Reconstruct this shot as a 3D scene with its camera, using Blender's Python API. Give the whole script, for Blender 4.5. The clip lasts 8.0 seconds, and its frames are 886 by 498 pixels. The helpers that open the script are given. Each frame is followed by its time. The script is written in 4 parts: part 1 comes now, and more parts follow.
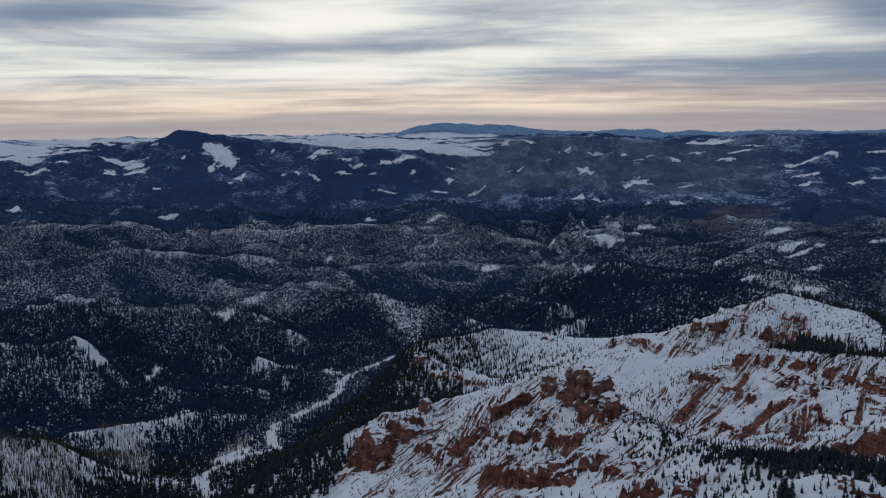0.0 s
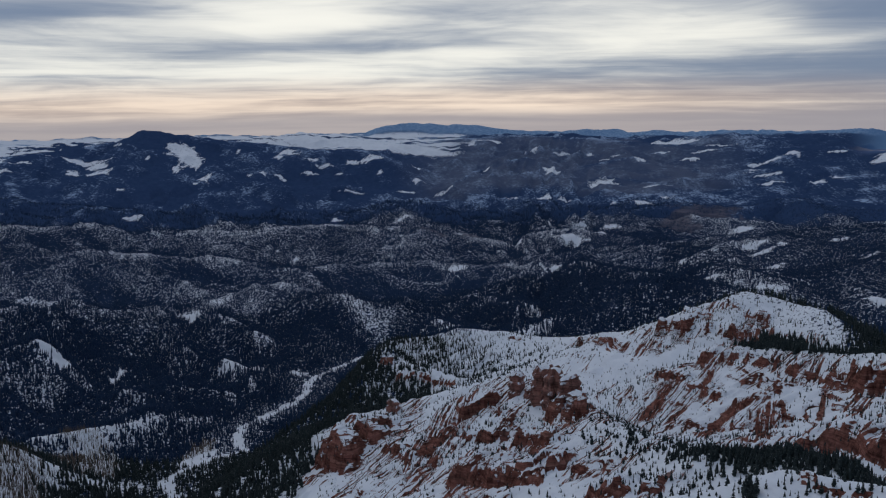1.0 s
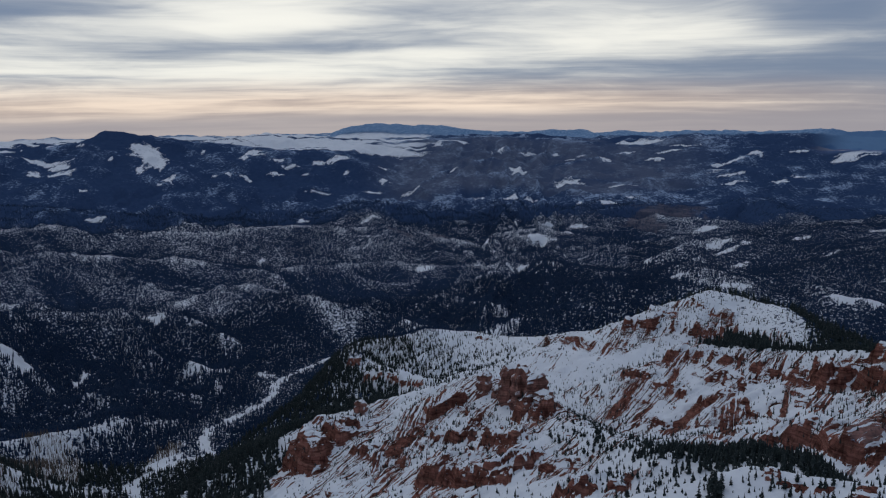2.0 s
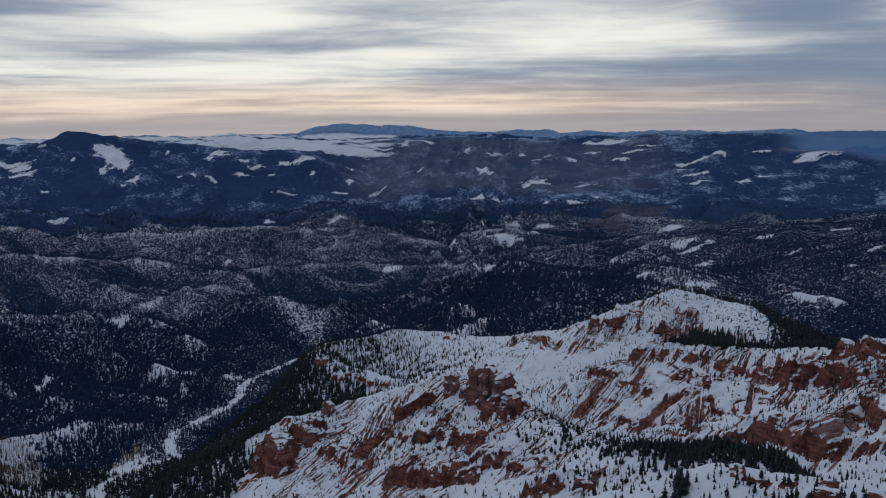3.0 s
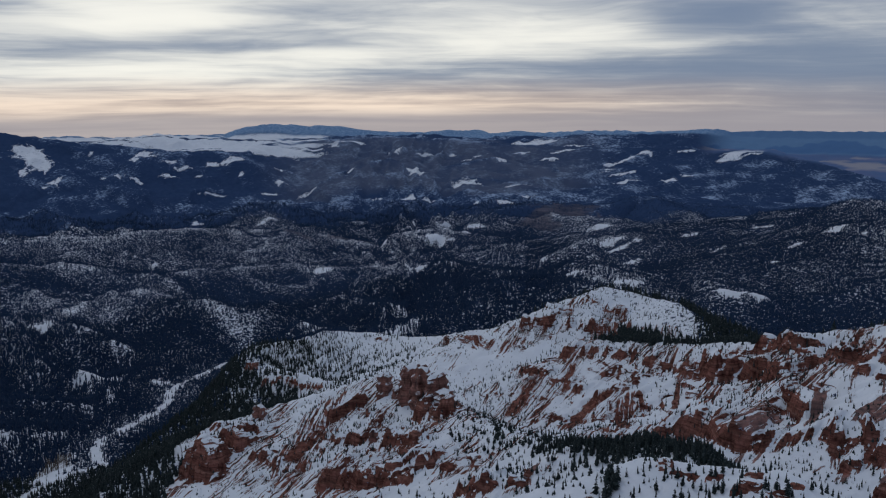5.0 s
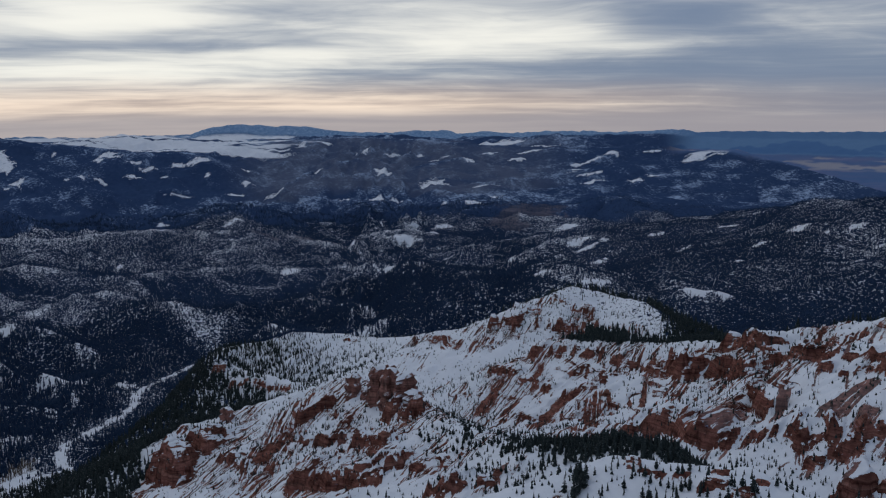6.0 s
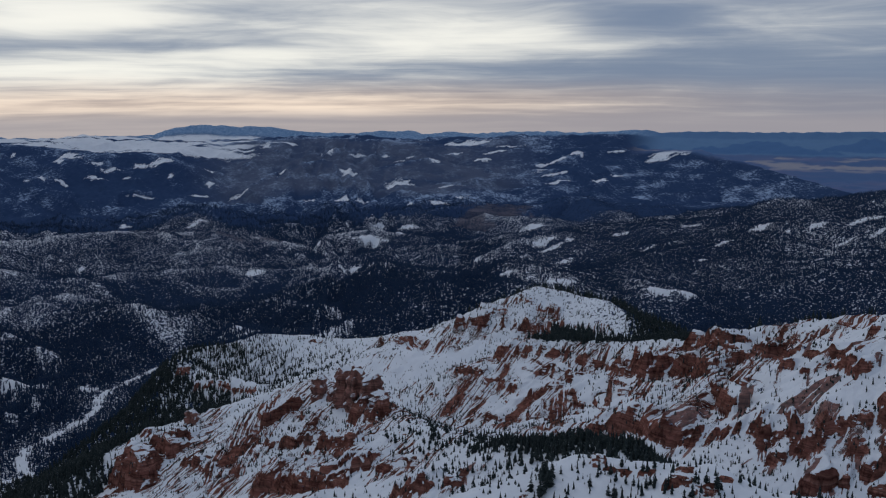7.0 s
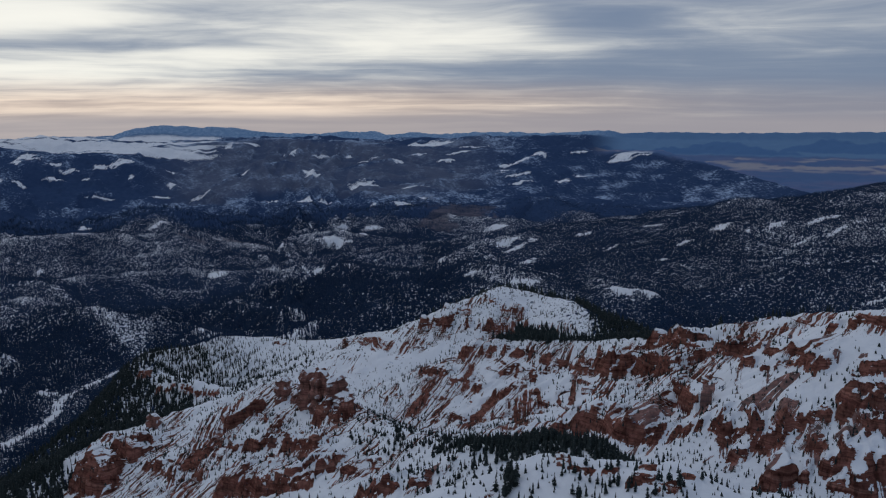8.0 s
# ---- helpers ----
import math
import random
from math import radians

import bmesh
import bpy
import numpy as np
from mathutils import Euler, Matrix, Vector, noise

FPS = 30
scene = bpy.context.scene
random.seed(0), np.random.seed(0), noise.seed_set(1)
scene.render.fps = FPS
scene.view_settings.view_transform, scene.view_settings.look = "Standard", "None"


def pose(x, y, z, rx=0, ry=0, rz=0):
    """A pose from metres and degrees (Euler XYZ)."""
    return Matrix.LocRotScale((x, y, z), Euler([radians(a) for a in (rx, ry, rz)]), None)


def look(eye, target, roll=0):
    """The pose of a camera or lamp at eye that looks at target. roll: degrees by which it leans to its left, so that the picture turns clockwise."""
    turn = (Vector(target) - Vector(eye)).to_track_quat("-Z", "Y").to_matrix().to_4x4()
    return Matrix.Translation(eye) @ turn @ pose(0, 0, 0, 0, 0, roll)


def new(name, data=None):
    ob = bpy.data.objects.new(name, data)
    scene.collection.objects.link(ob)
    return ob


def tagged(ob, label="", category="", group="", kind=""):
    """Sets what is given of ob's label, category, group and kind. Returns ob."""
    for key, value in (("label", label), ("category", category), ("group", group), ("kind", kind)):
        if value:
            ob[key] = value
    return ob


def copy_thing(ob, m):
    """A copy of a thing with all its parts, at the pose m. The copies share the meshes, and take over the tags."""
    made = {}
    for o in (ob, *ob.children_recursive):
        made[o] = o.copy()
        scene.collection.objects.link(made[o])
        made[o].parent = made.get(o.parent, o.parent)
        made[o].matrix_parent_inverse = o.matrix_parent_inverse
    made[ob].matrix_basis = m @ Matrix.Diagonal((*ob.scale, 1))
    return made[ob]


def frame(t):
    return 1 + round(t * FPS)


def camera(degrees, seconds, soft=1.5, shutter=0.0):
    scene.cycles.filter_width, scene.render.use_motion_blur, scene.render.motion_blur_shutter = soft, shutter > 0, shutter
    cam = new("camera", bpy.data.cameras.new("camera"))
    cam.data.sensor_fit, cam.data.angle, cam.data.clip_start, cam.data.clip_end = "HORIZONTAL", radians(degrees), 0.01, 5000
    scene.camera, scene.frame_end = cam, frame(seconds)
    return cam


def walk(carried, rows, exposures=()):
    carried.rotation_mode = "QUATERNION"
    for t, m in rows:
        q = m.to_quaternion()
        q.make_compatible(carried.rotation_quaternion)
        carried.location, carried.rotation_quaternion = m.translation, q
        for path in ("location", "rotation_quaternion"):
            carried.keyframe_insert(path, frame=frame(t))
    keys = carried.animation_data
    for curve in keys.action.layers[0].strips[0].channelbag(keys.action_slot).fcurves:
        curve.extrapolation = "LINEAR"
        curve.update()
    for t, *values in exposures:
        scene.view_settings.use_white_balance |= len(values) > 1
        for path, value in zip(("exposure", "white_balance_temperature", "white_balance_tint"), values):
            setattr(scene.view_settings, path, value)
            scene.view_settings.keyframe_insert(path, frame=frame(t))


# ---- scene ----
cam = camera(49.31, 8.0, soft=1.2)
EYE = 470.0  # metres above the bed of the valley
# seconds, turn to the right, pitch, lean to the left: the drone hangs still and pans
PAN = [
    (0.0, 0.000, -9.542, -0.595),
    (0.5, 0.983, -9.549, -0.560),
    (1.0, 1.975, -9.552, -0.533),
    (1.5, 2.979, -9.549, -0.507),
    (3.0, 5.941, -9.550, -0.392),
    (3.5, 6.981, -9.550, -0.363),
    (4.0, 8.037, -9.552, -0.325),
    (4.5, 9.081, -9.552, -0.287),
    (6.0, 11.988, -9.531, -0.191),
    (6.5, 12.984, -9.521, -0.138),
    (7.0, 14.043, -9.507, -0.088),
    (7.5, 15.136, -9.488, -0.050),
    (8.0, 16.211, -9.474, 0.002),
]
walk(cam, [(t, pose(0, 0, EYE, 90 + pitch, 0, -yaw) @ pose(0, 0, 0, 0, 0, roll)) for t, yaw, pitch, roll in PAN])


# ---- node helpers ----
class Nodes:
    """Short hand for building a node tree."""

    def __init__(self, tree):
        self.tree = tree

    def node(self, kind):
        return self.tree.nodes.new(kind)

    def feed(self, socket, value):
        if isinstance(value, bpy.types.NodeSocket):
            self.tree.links.new(value, socket)
        else:
            socket.default_value = value

    def math(self, op, a, b=0.0, c=0.0, clamp=False):
        n = self.node("ShaderNodeMath")
        n.operation, n.use_clamp = op, clamp
        for s, x in zip(n.inputs, (a, b, c)):
            self.feed(s, x)
        return n.outputs[0]

    def mix(self, f, a, b, blend="MIX"):
        n = self.node("ShaderNodeMix")
        n.data_type, n.blend_type = "RGBA", blend
        self.feed(n.inputs[0], f)
        for s, x in zip((n.inputs[6], n.inputs[7]), (a, b)):
            self.feed(s, x if isinstance(x, bpy.types.NodeSocket) else (*x, 1.0))
        return n.outputs[2]

    def xyz(self, x, y, z):
        n = self.node("ShaderNodeCombineXYZ")
        for s, a in zip(n.inputs, (x, y, z)):
            self.feed(s, a)
        return n.outputs[0]

    def noise(self, vector, scale, detail=3.0, rough=0.55, distort=0.0, dims="3D"):
        n = self.node("ShaderNodeTexNoise")
        n.noise_dimensions = dims
        self.feed(n.inputs["Vector"], vector)
        n.inputs["Scale"].default_value, n.inputs["Detail"].default_value = scale, detail
        n.inputs["Roughness"].default_value, n.inputs["Distortion"].default_value = rough, distort
        return n.outputs["Fac"]

    def step(self, x, lo, hi, a=0.0, b=1.0):
        n = self.node("ShaderNodeMapRange")
        n.interpolation_type = "SMOOTHSTEP"
        for s, v in zip(n.inputs, (x, lo, hi, a, b)):
            self.feed(s, v)
        return n.outputs[0]

    def attr(self, name):
        n = self.node("ShaderNodeAttribute")
        n.attribute_name = name
        return n.outputs["Fac"]


# ---- sky and light ----
def bump2(N, az, el, a0, e0, sa, se, amount):
    """A soft cloud or gap round one direction of the sky."""
    p = N.math("POWER", N.math("ABSOLUTE", N.math("DIVIDE", N.math("SUBTRACT", az, a0), sa)), 2.0)
    q = N.math("POWER", N.math("ABSOLUTE", N.math("DIVIDE", N.math("SUBTRACT", el, e0), se)), 2.0)
    return N.math("MULTIPLY", N.math("EXPONENT", N.math("MULTIPLY", N.math("ADD", p, q), -1.0)), amount)


def make_world():
    world = bpy.data.worlds.new("evening_sky")
    world.use_nodes = True
    scene.world = world
    tree = world.node_tree
    tree.nodes.clear()
    N = Nodes(tree)
    sky = N.node("ShaderNodeTexSky")
    sky.sky_type, sky.sun_disc, sky.altitude = "NISHITA", False, 3000
    sky.sun_elevation, sky.sun_rotation = radians(50), radians(-19)
    gen = N.node("ShaderNodeTexCoord").outputs["Generated"]
    sep = N.node("ShaderNodeSeparateXYZ")
    N.feed(sep.inputs[0], gen)
    x, y, z = sep.outputs
    az = N.math("MULTIPLY", N.math("ARCTAN2", x, y), 57.2958)
    el = N.math("MULTIPLY", N.math("ARCSINE", z), 57.2958)
    # stretched cloud sheets, finer towards the horizon
    wob = N.math("MULTIPLY_ADD", N.noise(N.xyz(N.math("MULTIPLY", az, 0.07), N.math("MULTIPLY", el, 0.3), 3.0), 1.0, 3.0), 0.7, -0.35)
    elw = N.math("ADD", el, wob)
    azw = N.math("ADD", az, N.math("MULTIPLY_ADD", N.noise(N.xyz(N.math("MULTIPLY", az, 0.12), N.math("MULTIPLY", el, 1.1), 11.0), 1.0, 2.0), 9.0, -4.5))
    broad = N.noise(N.xyz(N.math("MULTIPLY", az, 0.05), N.math("MULTIPLY", elw, 0.42), 0.0), 1.0, 3.0, 0.5, 0.6)
    fine = N.noise(N.xyz(N.math("MULTIPLY", az, 0.09), N.math("MULTIPLY", elw, 2.5), 7.0), 1.0, 4.0, 0.55, 0.3)
    low = N.step(el, -1.0, 4.0, 1.0, 0.15)
    c = N.math("MULTIPLY_ADD", N.math("SUBTRACT", broad, 0.5), 0.6, 0.40)
    c = N.math("ADD", c, N.math("MULTIPLY", N.math("MULTIPLY", N.math("SUBTRACT", fine, 0.5), 1.75), low))
    mid = N.noise(N.xyz(N.math("MULTIPLY", az, 0.10), N.math("MULTIPLY", elw, 0.85), 4.0), 1.0, 5.0, 0.6, 0.5)
    c = N.math("ADD", c, N.math("MULTIPLY", N.math("SUBTRACT", mid, 0.5), 1.25))
    for a0, e0, sa, se, amount in WEST_CLOUDS + EAST_CLOUDS:
        c = N.math("ADD", c, bump2(N, azw, elw, a0, e0, sa, se, 1.5 * amount))
    c = N.math("ADD", c, N.step(az, 8.0, 32.0, 0.0, -0.36))
    c = N.math("ADD", c, bump2(N, az, el, -8.0, 1.0, 14.0, 2.0, 0.14))
    c = N.math("ADD", c, N.math("MULTIPLY", N.step(az, 14.0, 34.0, 0.0, -0.40), N.step(el, 3.5, 1.0)))
    up = N.step(el, 5.0, 16.0)
    c = N.math("MULTIPLY_ADD", c, N.math("SUBTRACT", 1.0, N.math("MULTIPLY", up, 0.7)), N.math("MULTIPLY", up, -0.22))
    c = N.math("DIVIDE", 1.0, N.math("ADD", 1.0, N.math("EXPONENT", N.math("MULTIPLY_ADD", c, -4.2, 1.85))))
    ramp = N.node("ShaderNodeValToRGB")
    N.feed(ramp.inputs[0], c)
    for place, colour in ((0.0, (0.162, 0.216, 0.325)), (0.30, (0.265, 0.30, 0.365)), (0.6, (0.51, 0.51, 0.50)), (1.0, (0.97, 0.95, 0.87))):
        e = ramp.color_ramp.elements[0] if place == 0 else ramp.color_ramp.elements[1] if place == 1 else ramp.color_ramp.elements.new(place)
        e.position, e.color = place, (*colour, 1)
    # warm band that the low sun leaves under the cloud deck, and grey murk at the horizon
    warm = N.math("MULTIPLY", N.step(elw, 0.9, -0.9), N.step(az, 38.0, 10.0, 0.4, 1.0))
    warm = N.math("MULTIPLY", warm, N.step(N.math("ABSOLUTE", az), 120.0, 60.0))
    tint = N.mix(c, (0.38, 0.30, 0.28), (1.0, 0.80, 0.64))
    col = N.mix(N.math("MULTIPLY", warm, 0.85), ramp.outputs[0], tint)
    murk = N.step(elw, -1.0, -2.0, 0.0, 0.8)
    col = N.mix(murk, col, (0.335, 0.315, 0.35))
    out = N.node("ShaderNodeOutputWorld")
    cloud, clear, both = N.node("ShaderNodeBackground"), N.node("ShaderNodeBackground"), N.node("ShaderNodeAddShader")
    N.feed(cloud.inputs[0], col)
    cloud.inputs[1].default_value = 0.95
    N.feed(clear.inputs[0], sky.outputs[0])
    clear.inputs[1].default_value = 0.004
    tree.links.new(cloud.outputs[0], both.inputs[0])
    tree.links.new(clear.outputs[0], both.inputs[1])
    tree.links.new(both.outputs[0], out.inputs[0])


WEST_CLOUDS = [(-5.9, 3.97, 4.4, 0.87, 0.55), (-11.3, 3.4, 7.7, 0.47, 0.22), (-20.6, 4.18, 5.7, 0.74, -0.4), (-15.4, 1.75, 11.1, 0.45, -0.15), (-7.2, 2.32, 4.0, 0.4, -0.16), (-17.0, 0.98, 10.1, 0.4, 0.3), (-4.3, 0.56, 5.7, 0.67, 0.26), (-19.7, 0.26, 6.7, 0.17, -0.2), (3.3, 3.76, 3.0, 1.01, -0.12), (2.6, 1.79, 3.4, 0.44, 0.35), (3.6, 2.48, 2.3, 0.34, -0.15), (1.6, 2.3, 4.6, 0.32, -0.2)]
EAST_CLOUDS = [(15.7, 2.83, 7.0, 1.41, 0.42), (17.6, 0.72, 11.1, 0.81, -0.26), (25.5, 4.0, 4.2, 0.8, -0.26), (23.5, 2.2, 5.0, 0.6, 0.16), (30.0, 1.6, 6.0, 0.5, -0.14), (33.5, 3.6, 4.0, 0.6, 0.12), (26.7, 3.99, 4.4, 1.07, -0.16), (32.7, 2.98, 6.7, 1.34, 0.06), (7.2, -1.24, 16.8, 0.23, 0.2), (38.7, 0.18, 6.7, 1.01, -0.12)]
make_world()
sun = new("sun", bpy.data.lights.new("sun", "SUN"))
sun.data.energy, sun.data.angle, sun.data.color = 0.36, radians(25), (1.0, 0.96, 0.92)
sun.matrix_world = look((-350, 1600, 1800), (0, 600, 250))


# ---- materials ----
def material(name):
    m = bpy.data.materials.new(name)
    m.use_nodes = True
    m.node_tree.nodes.clear()
    N = Nodes(m.node_tree)
    out, bsdf = N.node("ShaderNodeOutputMaterial"), N.node("ShaderNodeBsdfPrincipled")
    m.node_tree.links.new(bsdf.outputs[0], out.inputs[0])
    return m, N, bsdf


def bumped(N, bsdf, height, distance, strength=0.6):
    b = N.node("ShaderNodeBump")
    b.inputs["Strength"].default_value, b.inputs["Distance"].default_value = strength, distance
    N.feed(b.inputs["Height"], height)
    N.feed(bsdf.inputs["Normal"], b.outputs[0])


def red_rock(N, pos, sep):
    """Colour of the banded red limestone: strata by height, streaks and stains, and shade painted into crevices."""
    warp = N.math("MULTIPLY", N.noise(pos, 0.02, 3.0), 14.0)
    level = N.math("ADD", sep.outputs[2], warp)
    bands = N.noise(N.xyz(0.0, 0.0, level), 0.26, 5.0, 0.72)
    ramp = N.node("ShaderNodeValToRGB")
    N.feed(ramp.inputs[0], bands)
    for i, (place, colour) in enumerate(((0.3, (0.112, 0.047, 0.041)), (0.46, (0.205, 0.084, 0.066)), (0.58, (0.275, 0.13, 0.102)), (0.70, (0.39, 0.25, 0.21)))):
        e = ramp.color_ramp.elements[i] if i < 2 else ramp.color_ramp.elements.new(place)
        e.position, e.color = place, (*colour, 1)
    stain_shade = N.step(N.noise(pos, 0.11, 4.0, 0.6), 0.38, 0.62, 0.62, 1.12)
    # upright crevices have their shade multiplied into the rock colour
    crevice_shade = N.noise(N.xyz(N.math("MULTIPLY", sep.outputs[0], 0.42), N.math("MULTIPLY", sep.outputs[1], 0.42), N.math("MULTIPLY", sep.outputs[2], 0.07)), 1.0, 3.0, 0.6)
    stain_shade = N.math("MULTIPLY", stain_shade, N.step(crevice_shade, 0.36, 0.52, 0.55, 1.08))
    thin = N.noise(N.xyz(N.math("MULTIPLY", sep.outputs[0], 0.05), N.math("MULTIPLY", sep.outputs[1], 0.05), level), 1.1, 3.0, 0.6)
    stain_shade = N.math("MULTIPLY", stain_shade, N.step(thin, 0.36, 0.56, 0.6, 1.12))
    return N.mix(1.0, ramp.outputs[0], N.xyz(stain_shade, stain_shade, stain_shade), "MULTIPLY")


def ground_material():
    m, N, bsdf = material("snowy_ground")
    geo = N.node("ShaderNodeNewGeometry")
    pos = geo.outputs["Position"]
    sep, nsep = N.node("ShaderNodeSeparateXYZ"), N.node("ShaderNodeSeparateXYZ")
    N.feed(sep.inputs[0], pos)
    N.feed(nsep.inputs[0], geo.outputs["Normal"])
    red, wood, scrub, plain = N.attr("red"), N.attr("wood"), N.attr("scrub"), N.attr("plain")
    fine, mid, broad = N.noise(pos, 0.35, 4.0, 0.6), N.noise(pos, 0.06, 4.0, 0.6), N.noise(pos, 0.012, 3.0)
    snow = N.mix(N.step(mid, 0.35, 0.7), (0.80, 0.83, 0.88), (0.74, 0.77, 0.82))
    # steep faces shed their snow: streaks run down the slope, and ledges of the beds hold thin lines of it
    warp = N.math("MULTIPLY", N.noise(pos, 0.03, 2.0), 9.0)
    ledge = N.noise(N.xyz(N.math("MULTIPLY", sep.outputs[0], 0.012), N.math("MULTIPLY", sep.outputs[1], 0.012), N.math("MULTIPLY", N.math("ADD", sep.outputs[2], warp), 0.55)), 1.0, 3.0, 0.6)
    rib = N.noise(N.xyz(N.math("MULTIPLY", N.attr("rib_u"), 0.42), N.math("MULTIPLY", N.attr("rib_v"), 0.022), 0.0), 1.0, 4.0, 0.6, 0.15)
    ribs, cliff = N.attr("ribs"), N.attr("cliff")
    # ribs of rock in the chutes
    share = N.math("MULTIPLY_ADD", ribs, 0.31, N.math("MULTIPLY_ADD", N.math("SUBTRACT", fine, 0.5), 0.16, -0.70))
    share = N.math("ADD", share, N.math("MULTIPLY", N.math("SUBTRACT", ledge, 0.5), 0.20))
    bare_rib = N.math("MULTIPLY", N.step(N.math("ADD", rib, share), -0.012, 0.012), N.step(red, 0.2, 0.5))
    # cliff faces with lines of snow on their beds
    shelf = N.noise(N.xyz(N.math("MULTIPLY", sep.outputs[0], 0.03), N.math("MULTIPLY", sep.outputs[1], 0.03), N.math("MULTIPLY", N.math("ADD", sep.outputs[2], warp), 0.42)), 1.0, 4.0, 0.62)
    face = N.math("MULTIPLY_ADD", cliff, 0.85, N.math("MULTIPLY_ADD", N.math("SUBTRACT", shelf, 0.5), 2.7, N.math("MULTIPLY", N.math("SUBTRACT", fine, 0.5), 1.6)))
    face = N.math("ADD", face, N.step(nsep.outputs[2], 0.55, 0.85, 0.1, -0.3))
    bare_face = N.math("MULTIPLY", N.step(face, 0.42, 0.47), N.step(cliff, 0.05, 0.3))
    # any other ground that is too steep for snow
    steep = N.math("SUBTRACT", 1.0, nsep.outputs[2])
    steep = N.math("ADD", steep, N.math("MULTIPLY", N.math("SUBTRACT", ledge, 0.5), N.step(N.noise(pos, 0.02, 2.0), 0.4, 0.6, 0.2, 1.15)))
    steep = N.math("ADD", steep, N.math("MULTIPLY_ADD", N.math("SUBTRACT", fine, 0.5), 0.30, N.math("MULTIPLY_ADD", red, 0.34, -0.34)))
    bare = N.math("MAXIMUM", N.math("MAXIMUM", bare_rib, bare_face), N.step(steep, 0.33, 0.37))
    rock = red_rock(N, pos, sep)
    dull = N.mix(mid, (0.05, 0.045, 0.045), (0.12, 0.10, 0.09))
    col = N.mix(bare, snow, N.mix(N.math("MULTIPLY", red, 4.0, clamp=True), dull, rock))
    # low brush and litter under trees, darkened and blued for forest shade and haze
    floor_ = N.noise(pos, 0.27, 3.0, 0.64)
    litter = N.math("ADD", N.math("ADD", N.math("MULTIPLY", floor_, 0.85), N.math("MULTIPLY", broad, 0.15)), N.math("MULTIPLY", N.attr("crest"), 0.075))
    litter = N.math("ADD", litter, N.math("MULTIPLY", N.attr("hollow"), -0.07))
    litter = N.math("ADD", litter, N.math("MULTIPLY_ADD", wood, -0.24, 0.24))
    shaded_brush = N.math("MULTIPLY", N.step(wood, 0.0, 0.05), N.step(litter, 0.584, 0.549))
    col = N.mix(N.math("MULTIPLY", shaded_brush, 1.0), col, N.mix(mid, (0.016, 0.033, 0.074), (0.032, 0.054, 0.104)))
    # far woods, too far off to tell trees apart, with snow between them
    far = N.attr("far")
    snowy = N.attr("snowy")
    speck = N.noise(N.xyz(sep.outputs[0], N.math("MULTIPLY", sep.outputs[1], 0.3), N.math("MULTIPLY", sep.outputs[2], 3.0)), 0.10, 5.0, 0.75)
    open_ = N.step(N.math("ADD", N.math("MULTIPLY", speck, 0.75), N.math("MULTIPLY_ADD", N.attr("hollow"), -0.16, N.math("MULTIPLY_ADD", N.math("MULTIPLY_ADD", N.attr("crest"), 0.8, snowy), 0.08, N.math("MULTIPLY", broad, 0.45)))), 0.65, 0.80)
    # distance haze is mixed in: trees and snow patches are both blued
    hazy_woods = N.mix(open_, N.mix(mid, (0.024, 0.051, 0.120), (0.050, 0.085, 0.170)), (0.33, 0.43, 0.59))
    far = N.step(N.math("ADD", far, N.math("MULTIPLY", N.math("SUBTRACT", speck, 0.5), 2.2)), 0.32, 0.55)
    col = N.mix(far, col, hazy_woods)
    # thin scrub and its snow, shifted to blue-grey for haze as well
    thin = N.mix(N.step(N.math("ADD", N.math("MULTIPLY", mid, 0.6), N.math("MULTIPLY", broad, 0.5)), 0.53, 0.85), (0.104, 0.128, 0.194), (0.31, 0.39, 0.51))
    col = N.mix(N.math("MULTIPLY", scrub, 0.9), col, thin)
    beds = N.noise(N.xyz(N.math("MULTIPLY", sep.outputs[0], 0.008), N.math("MULTIPLY", sep.outputs[1], 0.008), N.math("MULTIPLY", sep.outputs[2], 0.16)), 1.0, 4.0, 0.65)
    buff = N.mix(N.step(beds, 0.35, 0.65), (0.075, 0.080, 0.115), (0.185, 0.165, 0.19))
    buff = N.mix(N.step(speck, 0.52, 0.62), buff, (0.045, 0.06, 0.10))
    col = N.mix(N.math("MULTIPLY", N.attr("bank"), 0.85), col, buff)
    # ranges and plain at the horizon carry air haze as blue base colour
    hazy_ranges = N.mix(N.step(speck, 0.40, 0.75), (0.14, 0.26, 0.43), (0.44, 0.56, 0.72))
    col = N.mix(N.attr("haze_blue"), col, hazy_ranges)
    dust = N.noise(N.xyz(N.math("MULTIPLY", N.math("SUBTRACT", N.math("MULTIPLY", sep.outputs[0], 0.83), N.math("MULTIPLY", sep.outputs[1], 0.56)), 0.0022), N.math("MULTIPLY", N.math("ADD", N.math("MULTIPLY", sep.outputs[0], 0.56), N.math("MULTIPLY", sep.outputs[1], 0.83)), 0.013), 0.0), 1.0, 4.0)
    hazy_plain = N.mix(N.step(dust, 0.40, 0.62), (0.105, 0.175, 0.325), (0.155, 0.19, 0.325))
    hazy_plain = N.mix(N.attr("beyond"), hazy_plain, (0.14, 0.25, 0.41))
    hazy_plain = N.mix(N.attr("flats"), hazy_plain, (0.35, 0.345, 0.39))
    hazy_plain = N.mix(N.attr("mesas"), hazy_plain, (0.095, 0.19, 0.36))
    col = N.mix(plain, col, hazy_plain)
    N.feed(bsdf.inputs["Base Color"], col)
    bsdf.inputs["Roughness"].default_value = 0.85
    bsdf.inputs["Specular IOR Level"].default_value = 0.0
